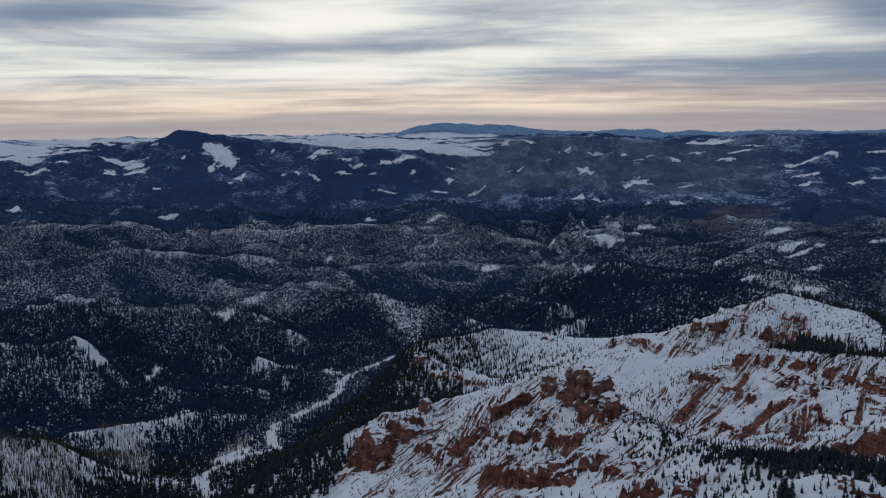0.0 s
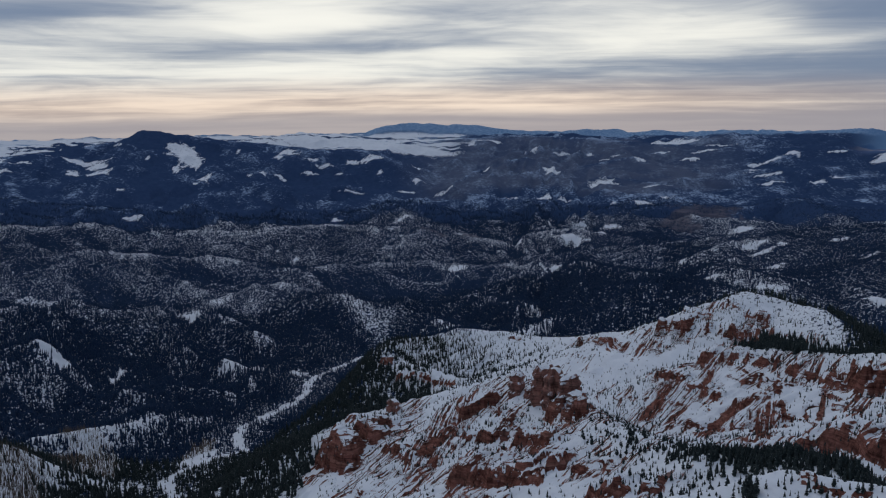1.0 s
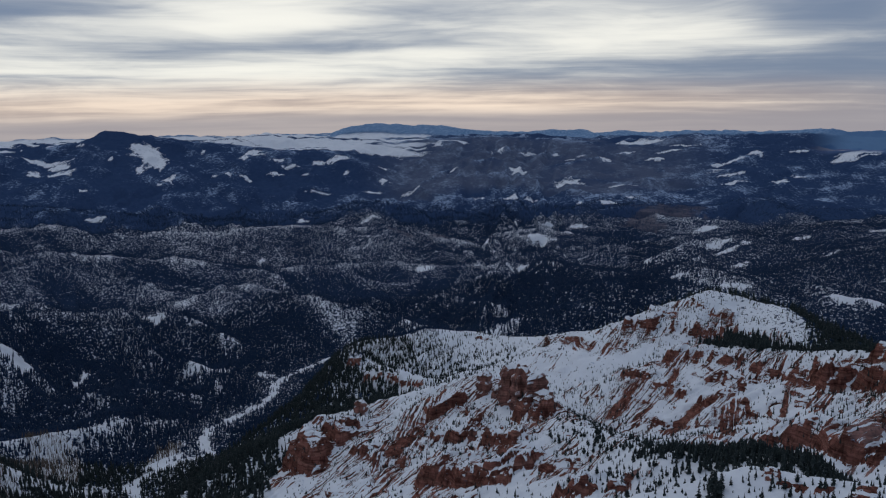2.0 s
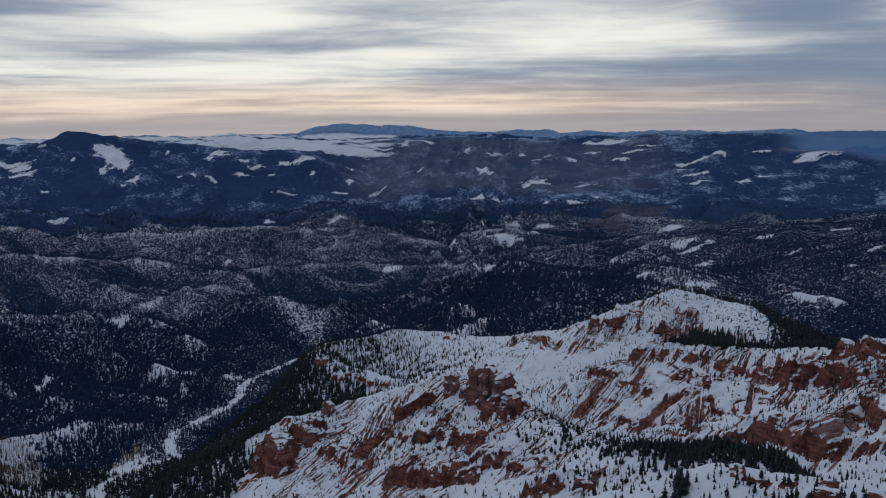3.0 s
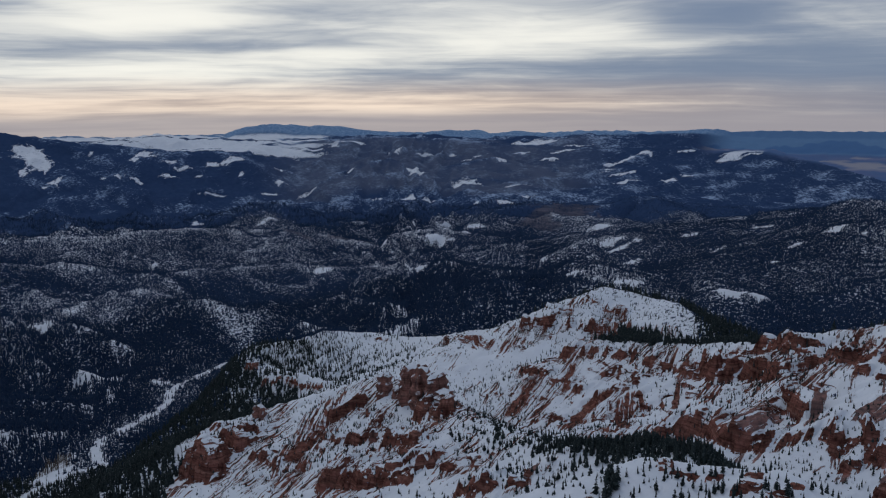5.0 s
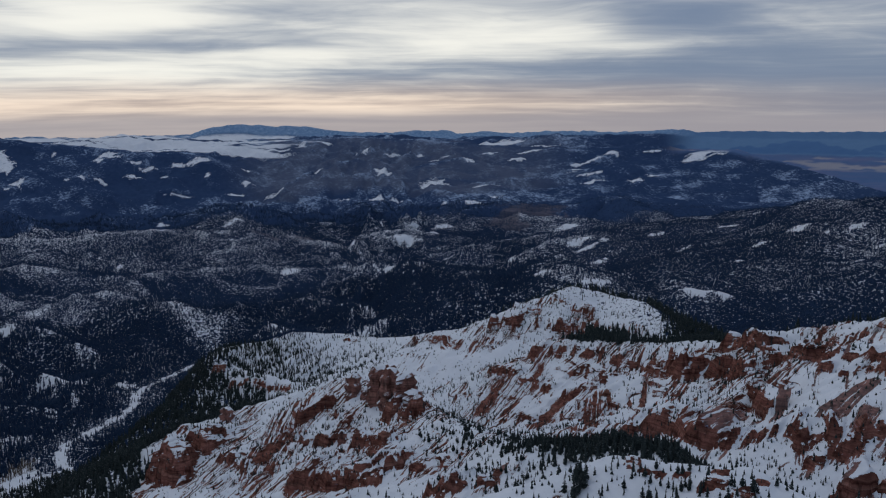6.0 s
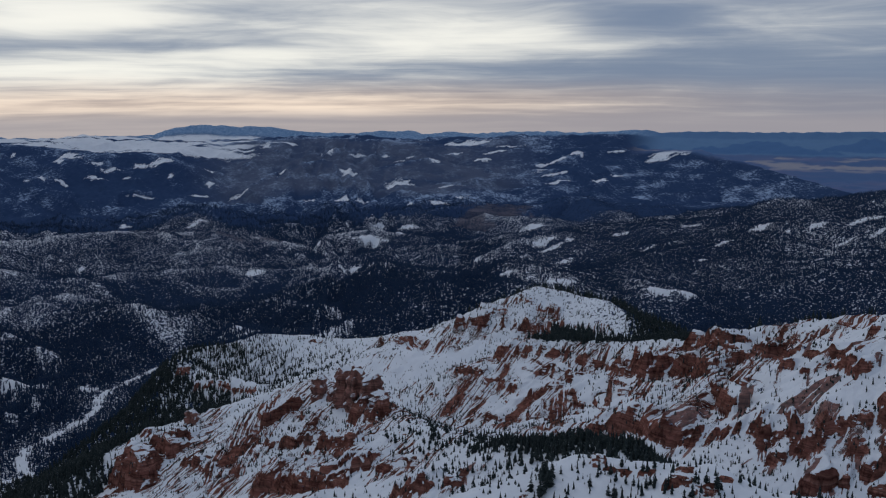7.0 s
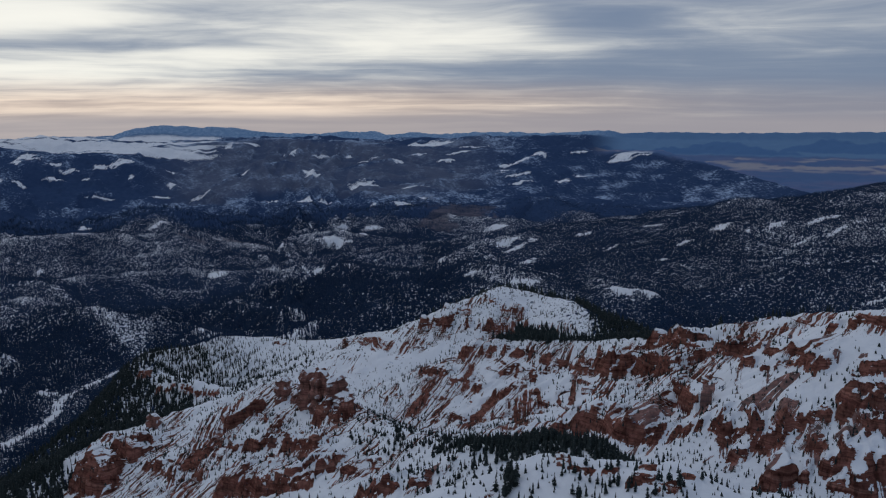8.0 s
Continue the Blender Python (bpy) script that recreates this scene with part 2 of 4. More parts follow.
    flute = N.noise(N.xyz(N.math("MULTIPLY", sep.outputs[0], 0.45), N.math("MULTIPLY", sep.outputs[1], 0.45), N.math("MULTIPLY", sep.outputs[2], 0.1)), 1.0, 4.0, 0.6)
    crag = N.math("MULTIPLY", N.math("ADD", N.math("MULTIPLY", flute, 6.0), N.math("MULTIPLY", rib, 3.0)), N.math("MULTIPLY", red, bare))
    crag = N.math("ADD", crag, N.math("MULTIPLY", N.math("MULTIPLY", shelf, 4.0), bare))
    bumped(N, bsdf, N.math("ADD", crag, N.math("ADD", fine, N.math("MULTIPLY", mid, 2.0))), 0.9, 0.6)
    return m


def crown_material(name, dark, light, snow):
    m, N, bsdf = material(name)
    geo, info = N.node("ShaderNodeNewGeometry"), N.node("ShaderNodeObjectInfo")
    pos = geo.outputs["Position"]
    r = N.math("FRACT", N.math("ADD", geo.outputs["Random Per Island"], info.outputs["Random"]))
    col = N.mix(r, dark, light)
    clump = N.noise(pos, 1.6, 3.0, 0.6)
    col = N.mix(N.step(clump, 0.42, 0.68), col, light)
    nsep = N.node("ShaderNodeSeparateXYZ")
    N.feed(nsep.inputs[0], geo.outputs["Normal"])
    dust = N.math("MULTIPLY", N.step(nsep.outputs[2], 0.35, 0.75), N.step(N.noise(pos, 2.3, 2.0), 0.55, 0.7))
    col = N.mix(N.math("MULTIPLY", dust, snow), col, (0.6, 0.63, 0.68))
    N.feed(bsdf.inputs["Base Color"], col)
    bsdf.inputs["Roughness"].default_value = 0.9
    bsdf.inputs["Specular IOR Level"].default_value = 0.0
    return m


def bark_material():
    m, N, bsdf = material("bark")
    pos = N.node("ShaderNodeNewGeometry").outputs["Position"]
    N.feed(bsdf.inputs["Base Color"], N.mix(N.noise(pos, 3.0, 4.0), (0.05, 0.038, 0.03), (0.14, 0.11, 0.09)))
    bsdf.inputs["Roughness"].default_value = 0.95
    return m


GROUND = ground_material()
NEEDLES = crown_material("needles", (0.014, 0.022, 0.024), (0.036, 0.047, 0.046), 0.22)
# distant trees: needle colour blued to stand for the haze in front of them
HAZY_NEEDLES = crown_material("hazy_needles", (0.010, 0.026, 0.062), (0.024, 0.047, 0.098), 0.2)
BARK = bark_material()


# ---- shape of the land ----
def lattice(ix, iy, seed):
    n = ix * np.uint32(374761393) + iy * np.uint32(668265263) + np.uint32((seed * 1442695041) & 0xFFFFFFFF)
    n = (n ^ (n >> np.uint32(13))) * np.uint32(1274126177)
    return ((n ^ (n >> np.uint32(16))) & np.uint32(0xFFFF)).astype(np.float32) * np.float32(2 / 65535) - np.float32(1)


def value(x, y, seed=0):
    """Smooth noise between -1 and 1."""
    fx, fy = np.floor(x), np.floor(y)
    u, v = (x - fx).astype(np.float32), (y - fy).astype(np.float32)
    u, v = u * u * u * (u * (u * 6 - 15) + 10), v * v * v * (v * (v * 6 - 15) + 10)
    ix, iy = fx.astype(np.int32).view(np.uint32), fy.astype(np.int32).view(np.uint32)
    jx, jy = ix + np.uint32(1), iy + np.uint32(1)
    a, b = lattice(ix, iy, seed), lattice(jx, iy, seed)
    c, d = lattice(ix, jy, seed), lattice(jx, jy, seed)
    return (a + (b - a) * u) * (1 - v) + (c + (d - c) * u) * v


def fbm(x, y, octaves=4, seed=0, gain=0.5):
    total, amp = 0.0, 1.0
    for i in range(octaves):
        total = total + amp * value(x * 2.03 ** i + 17.1 * i, y * 2.03 ** i - 9.7 * i, seed + i)
        amp *= gain
    return total


def smooth(x, lo, hi):
    t = np.clip((x - lo) / (hi - lo), 0, 1)
    return t * t * (3 - 2 * t)


LAND = []


def ridge(name, near, far, crest, width=6.0, gully=0.0, pitch=16.0, red=0.0, reach=420.0):
    """A ridge along a crest line: name, fall towards and away from the lookout, points of the crest, roundness, depth and spacing of its gullies."""
    LAND.append((name, near, far, np.array(crest, float), width, gully, pitch, red, reach))


ridge("near_ridge", 0.28, 0.75, [(103, 330, 311.1), (112, 325, 322.8), (121, 320, 330.6), (131, 314, 337.3), (144, 302, 337.6), (165, 286, 341.2), (174, 278, 337.4), (181, 272, 334.3), (193, 258, 337.1), (205, 243, 337.5)],
      5, 1.2, 14, 0.45, 160)
ridge("hoodoo_ridge", 0.42, 0.55, [(-67, 797, 176.2), (-48, 804, 189), (-11, 800, 200.6), (30, 784, 216.3), (53, 768, 227.2), (83, 740, 243.1), (103, 692, 246.1), (118, 639, 250.1), (128, 576, 259.5), (139, 501, 274.6), (149, 446, 290.1), (172, 421, 299.7), (183, 384, 308.9)],
      5, 5, 17, 1, 330)
ridge("far_snow_ridge", 0.33, 0.55, [(-21, 1134, 167.8), (18, 1153, 166.0), (60, 1166, 174.2), (91, 1157, 172.7), (123, 1141, 172.4), (153, 1108, 174.4), (191, 1062, 188.7), (217, 1047, 196.5), (249, 1025, 202.1), (268, 1009, 204.8), (279, 1002, 217.3), (290, 999, 228.2), (319, 976, 240.7), (327, 967, 249.8), (347, 967, 258.0), (371, 955, 253.8), (385, 937, 251.1), (396, 898, 254.0), (396, 867, 253.0), (401, 821, 245.6), (405, 801, 240.4)],
      4, 5, 22, 1, 420)
ridge("amphi_rim", 0.56, 0.45, [(277, 782, 251.2), (308, 716, 263.7), (332, 661, 276.5), (346, 608, 290.2), (356, 579, 301.7), (361, 553, 313.1), (373, 520, 324.4), (377, 492, 332.4), (381, 463, 339.8), (377, 427, 346.6)],
      7, 9, 24, 1, 330)
ridge("amphi_spur", 0.7, 0.7, [(344, 563, 301.8), (303, 518, 294.6), (270, 491, 284.5)],
      6, 6, 14, 1, 120)
ridge("rim_spur", 0.7, 0.6, [(363, 478, 322.1), (318, 461, 299.7), (279, 439, 287.8)],
      6, 6, 14, 1, 120)
ridge("cliff_spur", 1.1, 0.35, [(245, 548, 262.5), (259, 513, 276.3), (270, 491, 275.8)],
      5, 5, 12, 1, 120)
ridge("lower_spur", 0.5, 0.5, [(-28, 1120, 152.3), (9, 1060, 154.3), (57, 998, 154.5), (83, 956, 161.4)],
      8, 7, 24, 0, 300)
ridge("tree_butte", 0.35, 0.4, [(574, 1200, 184.1), (599, 1199, 200.5), (622, 1175, 196.6), (651, 1148, 182.4)],
      5, 5, 25, 0, 400)
ridge("back_knob", 0.3, 0.35, [(333, 1769, 138.2), (441, 1434, 181.9), (472, 1403, 209), (504, 1306, 198.5)],
      25, 8, 60, 0, 500)
ridge("left_hill", 0.42, 0.5, [(-474, 823, 157.7), (-435, 900, 135.6), (-382, 978, 108.4), (-320, 1031, 102.3), (-289, 1051, 76), (-255, 1070, 67), (-224, 1077, 50.2)],
      10, 8, 40, 0, 420)
ridge("left_hill_b", 0.4, 0.45, [(-441, 1095, 69.7), (-384, 1148, 68.5), (-344, 1181, 67.6), (-331, 1216, 73.2), (-282, 1259, 50.5), (-245, 1226, 31.6)],
      2, 6, 35, 0, 300)
ridge("mid_hill", 0.3, 0.35, [(-697, 1605, 111.1), (-624, 1667, 93.2), (-503, 1728, 72.4), (-425, 1749, 67.8), (-391, 1747, 75.5), (-320, 1690, 66.9), (-240, 1622, 42.2), (-184, 1549, 22.4)],
      14, 14, 70, 0, 600)
ridge("mid_hill_b", 0.3, 0.35, [(-393, 1757, 73.3), (-383, 1912, 53), (-332, 2023, 40.4)],
      14, 10, 70, 0, 400)
ridge("mid_hill_c", 0.3, 0.35, [(-753, 1412, 112.3), (-677, 1428, 92.3), (-619, 1410, 76.2)],
      14, 12, 70, 0, 500)
ridge("valley_spur", 0.28, 0.33, [(61, 1349, 132.5), (-24, 1600, 100.2), (-160, 1843, 79.3), (-266, 1982, 68.9)],
      18, 14, 80, 0, 600)
ridge("valley_spur_b", 0.3, 0.33, [(159, 1290, 134), (215, 1404, 131.8), (192, 1488, 123.9), (120, 1746, 91.7)],
      14, 10, 70, 0, 500)
ridge("far_hill_a", 0.17, 0.22, [(-1457, 2508, 125.6), (-1017, 2716, 94.3), (-901, 2756, 92.3), (-739, 2752, 58.2), (-610, 2835, 56.2), (-472, 2811, 51.6), (-380, 2875, 58.1), (-215, 2942, 59), (-40, 2900, 51), (112, 2848, 39.9), (265, 2687, 33.5)],
      30, 18, 110, 0, 900)
ridge("far_hill_b", 0.17, 0.2, [(-951, 2149, 94.3), (-777, 2323, 89.2), (-534, 2340, 66.9), (-365, 2322, 54.3)],
      30, 16, 100, 0, 700)
ridge("far_hill_c", 0.17, 0.2, [(-219, 2239, 56.8), (49, 2299, 53.9), (255, 2185, 61.8), (356, 2019, 67.1)],
      30, 16, 100, 0, 700)
ridge("far_hill_d", 0.17, 0.2, [(356, 2777, 42.9), (492, 2807, 53.7), (629, 2677, 47.3)],
      25, 12, 100, 0, 500)
ridge("far_left", 0.17, 0.2, [(-1683, 3069, 138.6), (-1350, 3175, 119.3), (-1104, 3216, 93), (-852, 3188, 74.7)],
      25, 16, 110, 0, 700)
ridge("right_hill", 0.16, 0.25, [(749, 2385, 54.3), (1096, 2522, 81.8), (1304, 2478, 109), (1448, 2219, 160.6), (1474, 2019, 205.4), (1507, 1738, 264.4), (1503, 1467, 318.1)],
      30, 14, 110, 0, 1300)
ridge("gorge_wall", 0.4, 0.1, [(745, 3266, 42.3), (884, 3283, 58.2), (1112, 3160, 65.2), (1275, 3152, 94.4), (1293, 2818, 77.4)],
      20, 20, 70, 0, 600)
ridge("snow_mountain", 0.33, 0.4, [(-1835, 3554, 189.4), (-1555, 3794, 221.7), (-1350, 3977, 234.6), (-1214, 4073, 264), (-1160, 4118, 283), (-1119, 4152, 300.5), (-1085, 4161, 297), (-1059, 4168, 293), (-933, 4198, 272.4), (-745, 4235, 244.1), (-449, 4226, 212), (-152, 4197, 196.1)],
      18, 22, 110, 0, 700)
ridge("mountain_spur", 0.35, 0.35, [(-1102, 4146, 286.3), (-1027, 4021, 200.4), (-1088, 3849, 134.3)],
      25, 8, 90, 0, 500)
ridge("plateau_edge", 0.25, 0.12, [(-368, 4435, 198.2), (48, 4600, 215.7), (533, 4619, 236.4), (838, 4523, 224.9), (1174, 4396, 200), (1527, 4233, 191.1)],
      40, 14, 120, 0, 700)
ridge("plateau_knob_a", 0.22, 0.3, [(281, 4090, 115), (434, 4178, 149.9), (512, 4219, 163.2), (602, 4157, 132.7)],
      14, 8, 70, 0, 500)
ridge("plateau_knob_b", 0.22, 0.3, [(758, 4080, 137.2), (962, 4140, 166.6), (1052, 4014, 132.3)],
      14, 8, 70, 0, 500)
ridge("plateau_knob_c", 0.2, 0.25, [(605, 3853, 70.9), (765, 3926, 103.4), (882, 3881, 97.1), (1053, 3755, 76.2)],
      14, 8, 70, 0, 500)
ridge("dark_mesa", 0.27, 0.3, [(1419, 4059, 148.6), (1578, 4107, 184.1), (1739, 4151, 208.5), (1861, 4097, 196.1), (1928, 4066, 183.4), (2165, 3922, 193.2), (2229, 3735, 156.8), (2318, 3442, 113.5), (2357, 3232, 79.9)],
      15, 18, 90, 0, 700)
ridge("far_range", 0.5, 0.3, [(-259, 4843, 219.5), (-105, 4899, 280.2), (10, 4920, 292.3), (167, 4917, 279.5), (337, 4908, 278), (505, 4874, 252.3), (728, 4846, 240), (892, 4818, 256.3), (1080, 4780, 233.9), (1224, 4745, 250.5), (1390, 4699, 229), (1563, 4644, 243.3), (1846, 4539, 232), (1944, 4498, 241), (2366, 4291, 256), (2663, 4113, 254.5), (3254, 3664, 272)],
      6, 4, 120, 0, 300)
ridge("far_left_range", 0.35, 0.3, [(-2432, 4254, 258.1), (-2030, 4460, 247.6), (-1692, 4599, 239.2), (-1450, 4681, 234.9), (-1011, 4795, 218.7), (-628, 4860, 225.3), (-233, 4894, 236.4)],
      10, 8, 80, 0, 300)
RIVER = np.array([(-251, 974), (-264, 1010), (-283, 1048), (-269, 1081), (-240, 1122), (-210, 1140), (-225, 1187), (-228, 1229), (-216, 1252), (-190, 1286), (-168, 1329), (-157, 1370), (-158, 1414), (-145, 1454),
                  (-123, 1490), (-90, 1540), (-49, 1590)], float)
AMPHITHEATRE = np.array([(-130, 480), (-80, 812), (40, 812), (110, 960), (190, 1078), (300, 1012), (360, 985), (400, 930), (400, 850), (335, 700),
                         (378, 545), (395, 430), (700, 200), (0, 0)], float)


OPEN_SLOPE = np.array([(-60, 1165), (150, 1165), (240, 1075), (195, 930), (130, 860), (70, 795), (30, 800), (18, 890), (0, 1020), (-28, 1124)], float)
BARE_BANKS = [(975, 3157, 113, 130), (822, 2976, 51, 130), (857, 2871, 33, 18), (56, 2779, 58, 28), (174, 2795, 31, 38)]


# dense shady woods: on the valley floor, behind the rim, below the canyon's mouth, on the burnt hill's flank
DEEP_WOODS = [np.array([(-640, 1340), (-600, 1225), (-500, 1270), (-390, 1295), (-270, 1270), (-180, 1360), (-190, 1420), (-390, 1400)], float),
              np.array([(395, 800), (400, 900), (500, 1080), (590, 1100), (690, 1195), (800, 1230), (980, 1120), (650, 700), (460, 660)], float),
              np.array([(120, 1300), (180, 1240), (300, 1180), (420, 1120), (480, 1200), (430, 1500), (300, 1700), (150, 1650)], float),
              np.array([(-215, 1130), (-110, 1330), (-40, 1180), (-70, 900), (-150, 850), (-245, 960)], float),
              np.array([(-357, 972), (-324, 1156), (-289, 1127), (-291, 1051), (-284, 999), (-316, 913)], float)]


def inside(x, y, loop):
    hit = np.zeros(x.shape, bool)
    for (ax, ay), (bx, by) in zip(loop, np.roll(loop, -1, 0)):
        hit ^= ((ay > y) != (by > y)) & (x < (bx - ax) * (y - ay) / (by - ay + 1e-9) + ax)
    return hit


def off_line(x, y, line):
    """Distance from a line of points in the plan."""
    best = np.full(x.shape, 1e9)
    for (ax, ay), (bx, by) in zip(line[:-1], line[1:]):
        vx, vy = bx - ax, by - ay
        t = np.clip(((x - ax) * vx + (y - ay) * vy) / (vx * vx + vy * vy), 0, 1)
        best = np.minimum(best, np.hypot(x - ax - t * vx, y - ay - t * vy))
    return best


SCARPS, FINS = [], []


def scarp(height, line):
    """A cliff along a line, told from its end on the viewer's left, with a bench of snow on top."""
    SCARPS.append((height, np.array(line, float)))


def fins(bareness, half, top, foot):
    """A stretch of slope where thin ribs of rock run down through the snow: share of rock, half width, upper and lower end."""
    FINS.append((bareness, half, *top, *foot))


scarp(21.4, [(249, 940), (271, 924)])
scarp(11.6, [(319, 948), (331, 926), (347, 909)])
scarp(11.9, [(298, 900), (307, 894)])
scarp(13.9, [(309, 890), (318, 886)])
scarp(9.9, [(289, 915), (296, 909)])
scarp(7.3, [(277, 956), (310, 932)])
scarp(10.5, [(321, 896), (330, 876)])
scarp(9.8, [(248, 803), (251, 777), (260, 777)])
scarp(8.5, [(260, 776), (267, 763)])
scarp(8.0, [(211, 832), (218, 801), (225, 776)])
scarp(9.8, [(246, 701), (246, 657)])
scarp(4.3, [(266, 680), (260, 653)])
scarp(8.5, [(267, 659), (274, 660)])
scarp(5.6, [(287, 703), (290, 698)])
scarp(6.6, [(286, 633), (289, 620)])
scarp(7.2, [(299, 630), (296, 610)])
scarp(8.9, [(294, 600), (301, 589)])
scarp(9.4, [(270, 753), (278, 730)])
scarp(6.2, [(198, 716), (206, 696), (212, 675)])
scarp(12.5, [(228, 535), (240, 524), (247, 509), (248, 483)])
scarp(2.1, [(204, 768), (220, 748)])
scarp(1.4, [(201, 761), (217, 736)])
scarp(1.5, [(189, 803), (199, 782)])
scarp(2.2, [(227, 914), (241, 896)])
scarp(2.2, [(209, 895), (217, 891)])
scarp(2.9, [(227, 762), (238, 756)])
scarp(8.1, [(234, 745), (242, 715)])
scarp(2.2, [(250, 901), (258, 894)])
scarp(1.8, [(206, 578), (216, 553)])
scarp(9.0, [(294, 602), (301, 592)])
scarp(15.8, [(306, 580), (309, 565), (297, 519), (303, 519)])
scarp(9.8, [(335, 614), (324, 564), (326, 548)])
scarp(7.0, [(317, 555), (324, 538), (330, 507)])
scarp(4.6, [(332, 508), (339, 480), (335, 455), (335, 432)])
scarp(7.7, [(321, 478), (324, 474)])
scarp(8.3, [(323, 458), (324, 450)])
scarp(8.8, [(327, 444), (327, 419)])
scarp(7.5, [(355, 447), (358, 435)])
scarp(6.6, [(360, 435), (370, 419)])
scarp(5.6, [(339, 403), (343, 396), (351, 395)])
scarp(9.2, [(337, 390), (345, 386)])
scarp(12.0, [(247, 483), (252, 476), (259, 462)])
scarp(3.2, [(264, 459), (268, 448)])
scarp(6.3, [(272, 442), (279, 432)])
scarp(13.7, [(275, 420), (285, 413)])
scarp(5.3, [(284, 412), (296, 403)])
scarp(5.2, [(287, 402), (292, 396)])
scarp(12.0, [(296, 401), (305, 394)])
scarp(2.4, [(307, 400), (311, 394), (319, 385)])
scarp(6.0, [(318, 386), (328, 379), (336, 376)])
scarp(5.8, [(322, 390), (332, 384)])
scarp(8.9, [(321, 370), (330, 368)])
scarp(3.6, [(282, 405), (285, 399)])
scarp(35.9, [(-76, 739), (-68, 718), (-56, 706)])
scarp(14.4, [(-69, 787), (-51, 757), (-34, 722)])
scarp(6.8, [(-57, 796), (-38, 782), (-14, 769)])
scarp(13.4, [(39, 706), (51, 707), (64, 709)])
scarp(11.0, [(67, 675), (74, 675)])
scarp(16.3, [(95, 647), (105, 617), (114, 616)])
scarp(17.1, [(66, 599), (77, 590), (88, 583)])
scarp(12.5, [(45, 657), (55, 647)])
scarp(8.2, [(31, 678), (40, 665)])
scarp(5.8, [(57, 615), (66, 598)])
scarp(21.1, [(24, 595), (40, 573), (55, 553), (69, 530)])
scarp(5.2, [(73, 526), (86, 522), (99, 514)])
scarp(11.6, [(-20, 1054), (12, 1030), (35, 1005), (46, 990)])
scarp(17.4, [(-35, 1090), (-27, 1088)])
scarp(12.4, [(87, 465), (93, 448)])
scarp(6.6, [(94, 453), (102, 440), (116, 435)])
scarp(4.0, [(130, 308), (131, 304), (134, 303)])
scarp(0.8, [(135, 300), (140, 295), (147, 290)])
scarp(4.9, [(120, 440), (125, 439)])
scarp(0.8, [(102, 303), (106, 302)])
scarp(7.2, [(59, 662), (70, 659)])
scarp(10.3, [(-24, 704), (-12, 687), (-3, 661)])
scarp(13.5, [(272, 382), (275, 377), (283, 374)])
scarp(14.4, [(299, 353), (307, 349)])
scarp(9.4, [(310, 353), (316, 350)])
scarp(8.3, [(297, 368), (299, 366)])
scarp(10.4, [(302, 362), (304, 360)])
scarp(5.7, [(287, 372), (289, 370)])
scarp(4.6, [(295, 360), (298, 357)])
scarp(5.9, [(270, 408), (274, 403)])
scarp(8.5, [(299, 382), (303, 379)])
scarp(5.1, [(273, 443), (282, 431)])
scarp(3.0, [(264, 459), (270, 449)])
scarp(3.9, [(283, 408), (288, 402)])
scarp(3.2, [(303, 395), (314, 388)])
scarp(1.6, [(262, 414), (267, 406)])
scarp(2.8, [(148, 281), (154, 276)])
scarp(1.4, [(156, 286), (159, 284)])
scarp(2.1, [(155, 273), (160, 270)])
scarp(1.0, [(166, 276), (167, 275)])
scarp(6.5, [(321, 386), (327, 379), (334, 373)])
scarp(7.4, [(39, 1144), (57, 1143)])
scarp(4.2, [(115, 1130), (131, 1116)])
scarp(7.6, [(186, 1052), (189, 970), (202, 954)])
fins(0.95, 2.5, (285, 388), (273, 383))
fins(1.00, 2.2, (325, 374), (307, 376))
fins(0.75, 3.1, (309, 388), (296, 387))
fins(0.90, 0.8, (268, 418), (262, 419))
fins(1.05, 4.4, (306, 413), (295, 402))
fins(0.85, 7.7, (204, 1048), (205, 926))
fins(0.80, 3.7, (221, 941), (204, 923))
fins(0.75, 6.0, (246, 797), (210, 820))
fins(0.95, 7.3, (220, 785), (188, 752))
fins(0.75, 6.0, (196, 832), (173, 798))
fins(0.65, 4.9, (189, 858), (164, 838))
fins(0.85, 4.5, (251, 773), (234, 739))
fins(1.05, 8.5, (247, 701), (200, 638))
fins(0.60, 7.7, (288, 727), (259, 730))
fins(0.80, 9.6, (251, 649), (213, 558))
fins(0.85, 2.3, (258, 635), (252, 619))
fins(0.85, 2.5, (251, 616), (247, 600))
fins(0.75, 2.0, (240, 652), (236, 638))
fins(0.95, 2.3, (282, 625), (257, 576))
fins(0.65, 7.3, (309, 698), (278, 658))
fins(0.65, 5.5, (294, 731), (280, 717))
fins(0.95, 3.0, (310, 674), (288, 632))
fins(0.95, 3.0, (320, 665), (294, 619))
fins(0.75, 4.0, (324, 651), (297, 605))
fins(0.65, 4.2, (322, 683), (301, 672))
fins(0.85, 4.6, (292, 592), (276, 576))
fins(0.65, 10.0, (332, 897), (274, 783))
fins(0.65, 11.8, (328, 634), (303, 607))
fins(0.75, 5.5, (296, 590), (268, 556))
fins(0.85, 6.7, (320, 507), (290, 499))
fins(0.80, 3.2, (310, 487), (281, 455))
fins(0.75, 1.8, (292, 455), (282, 449))
fins(1.15, 7.8, (323, 432), (291, 423))
fins(0.75, 7.1, (366, 538), (334, 513))
fins(0.75, 2.0, (366, 490), (353, 479))
fins(0.70, 1.7, (368, 484), (358, 474))
fins(0.85, 1.7, (348, 488), (338, 480))
fins(0.80, 4.7, (355, 438), (337, 439))
fins(0.85, 1.9, (319, 476), (300, 449))
fins(0.95, 1.9, (324, 456), (310, 437))
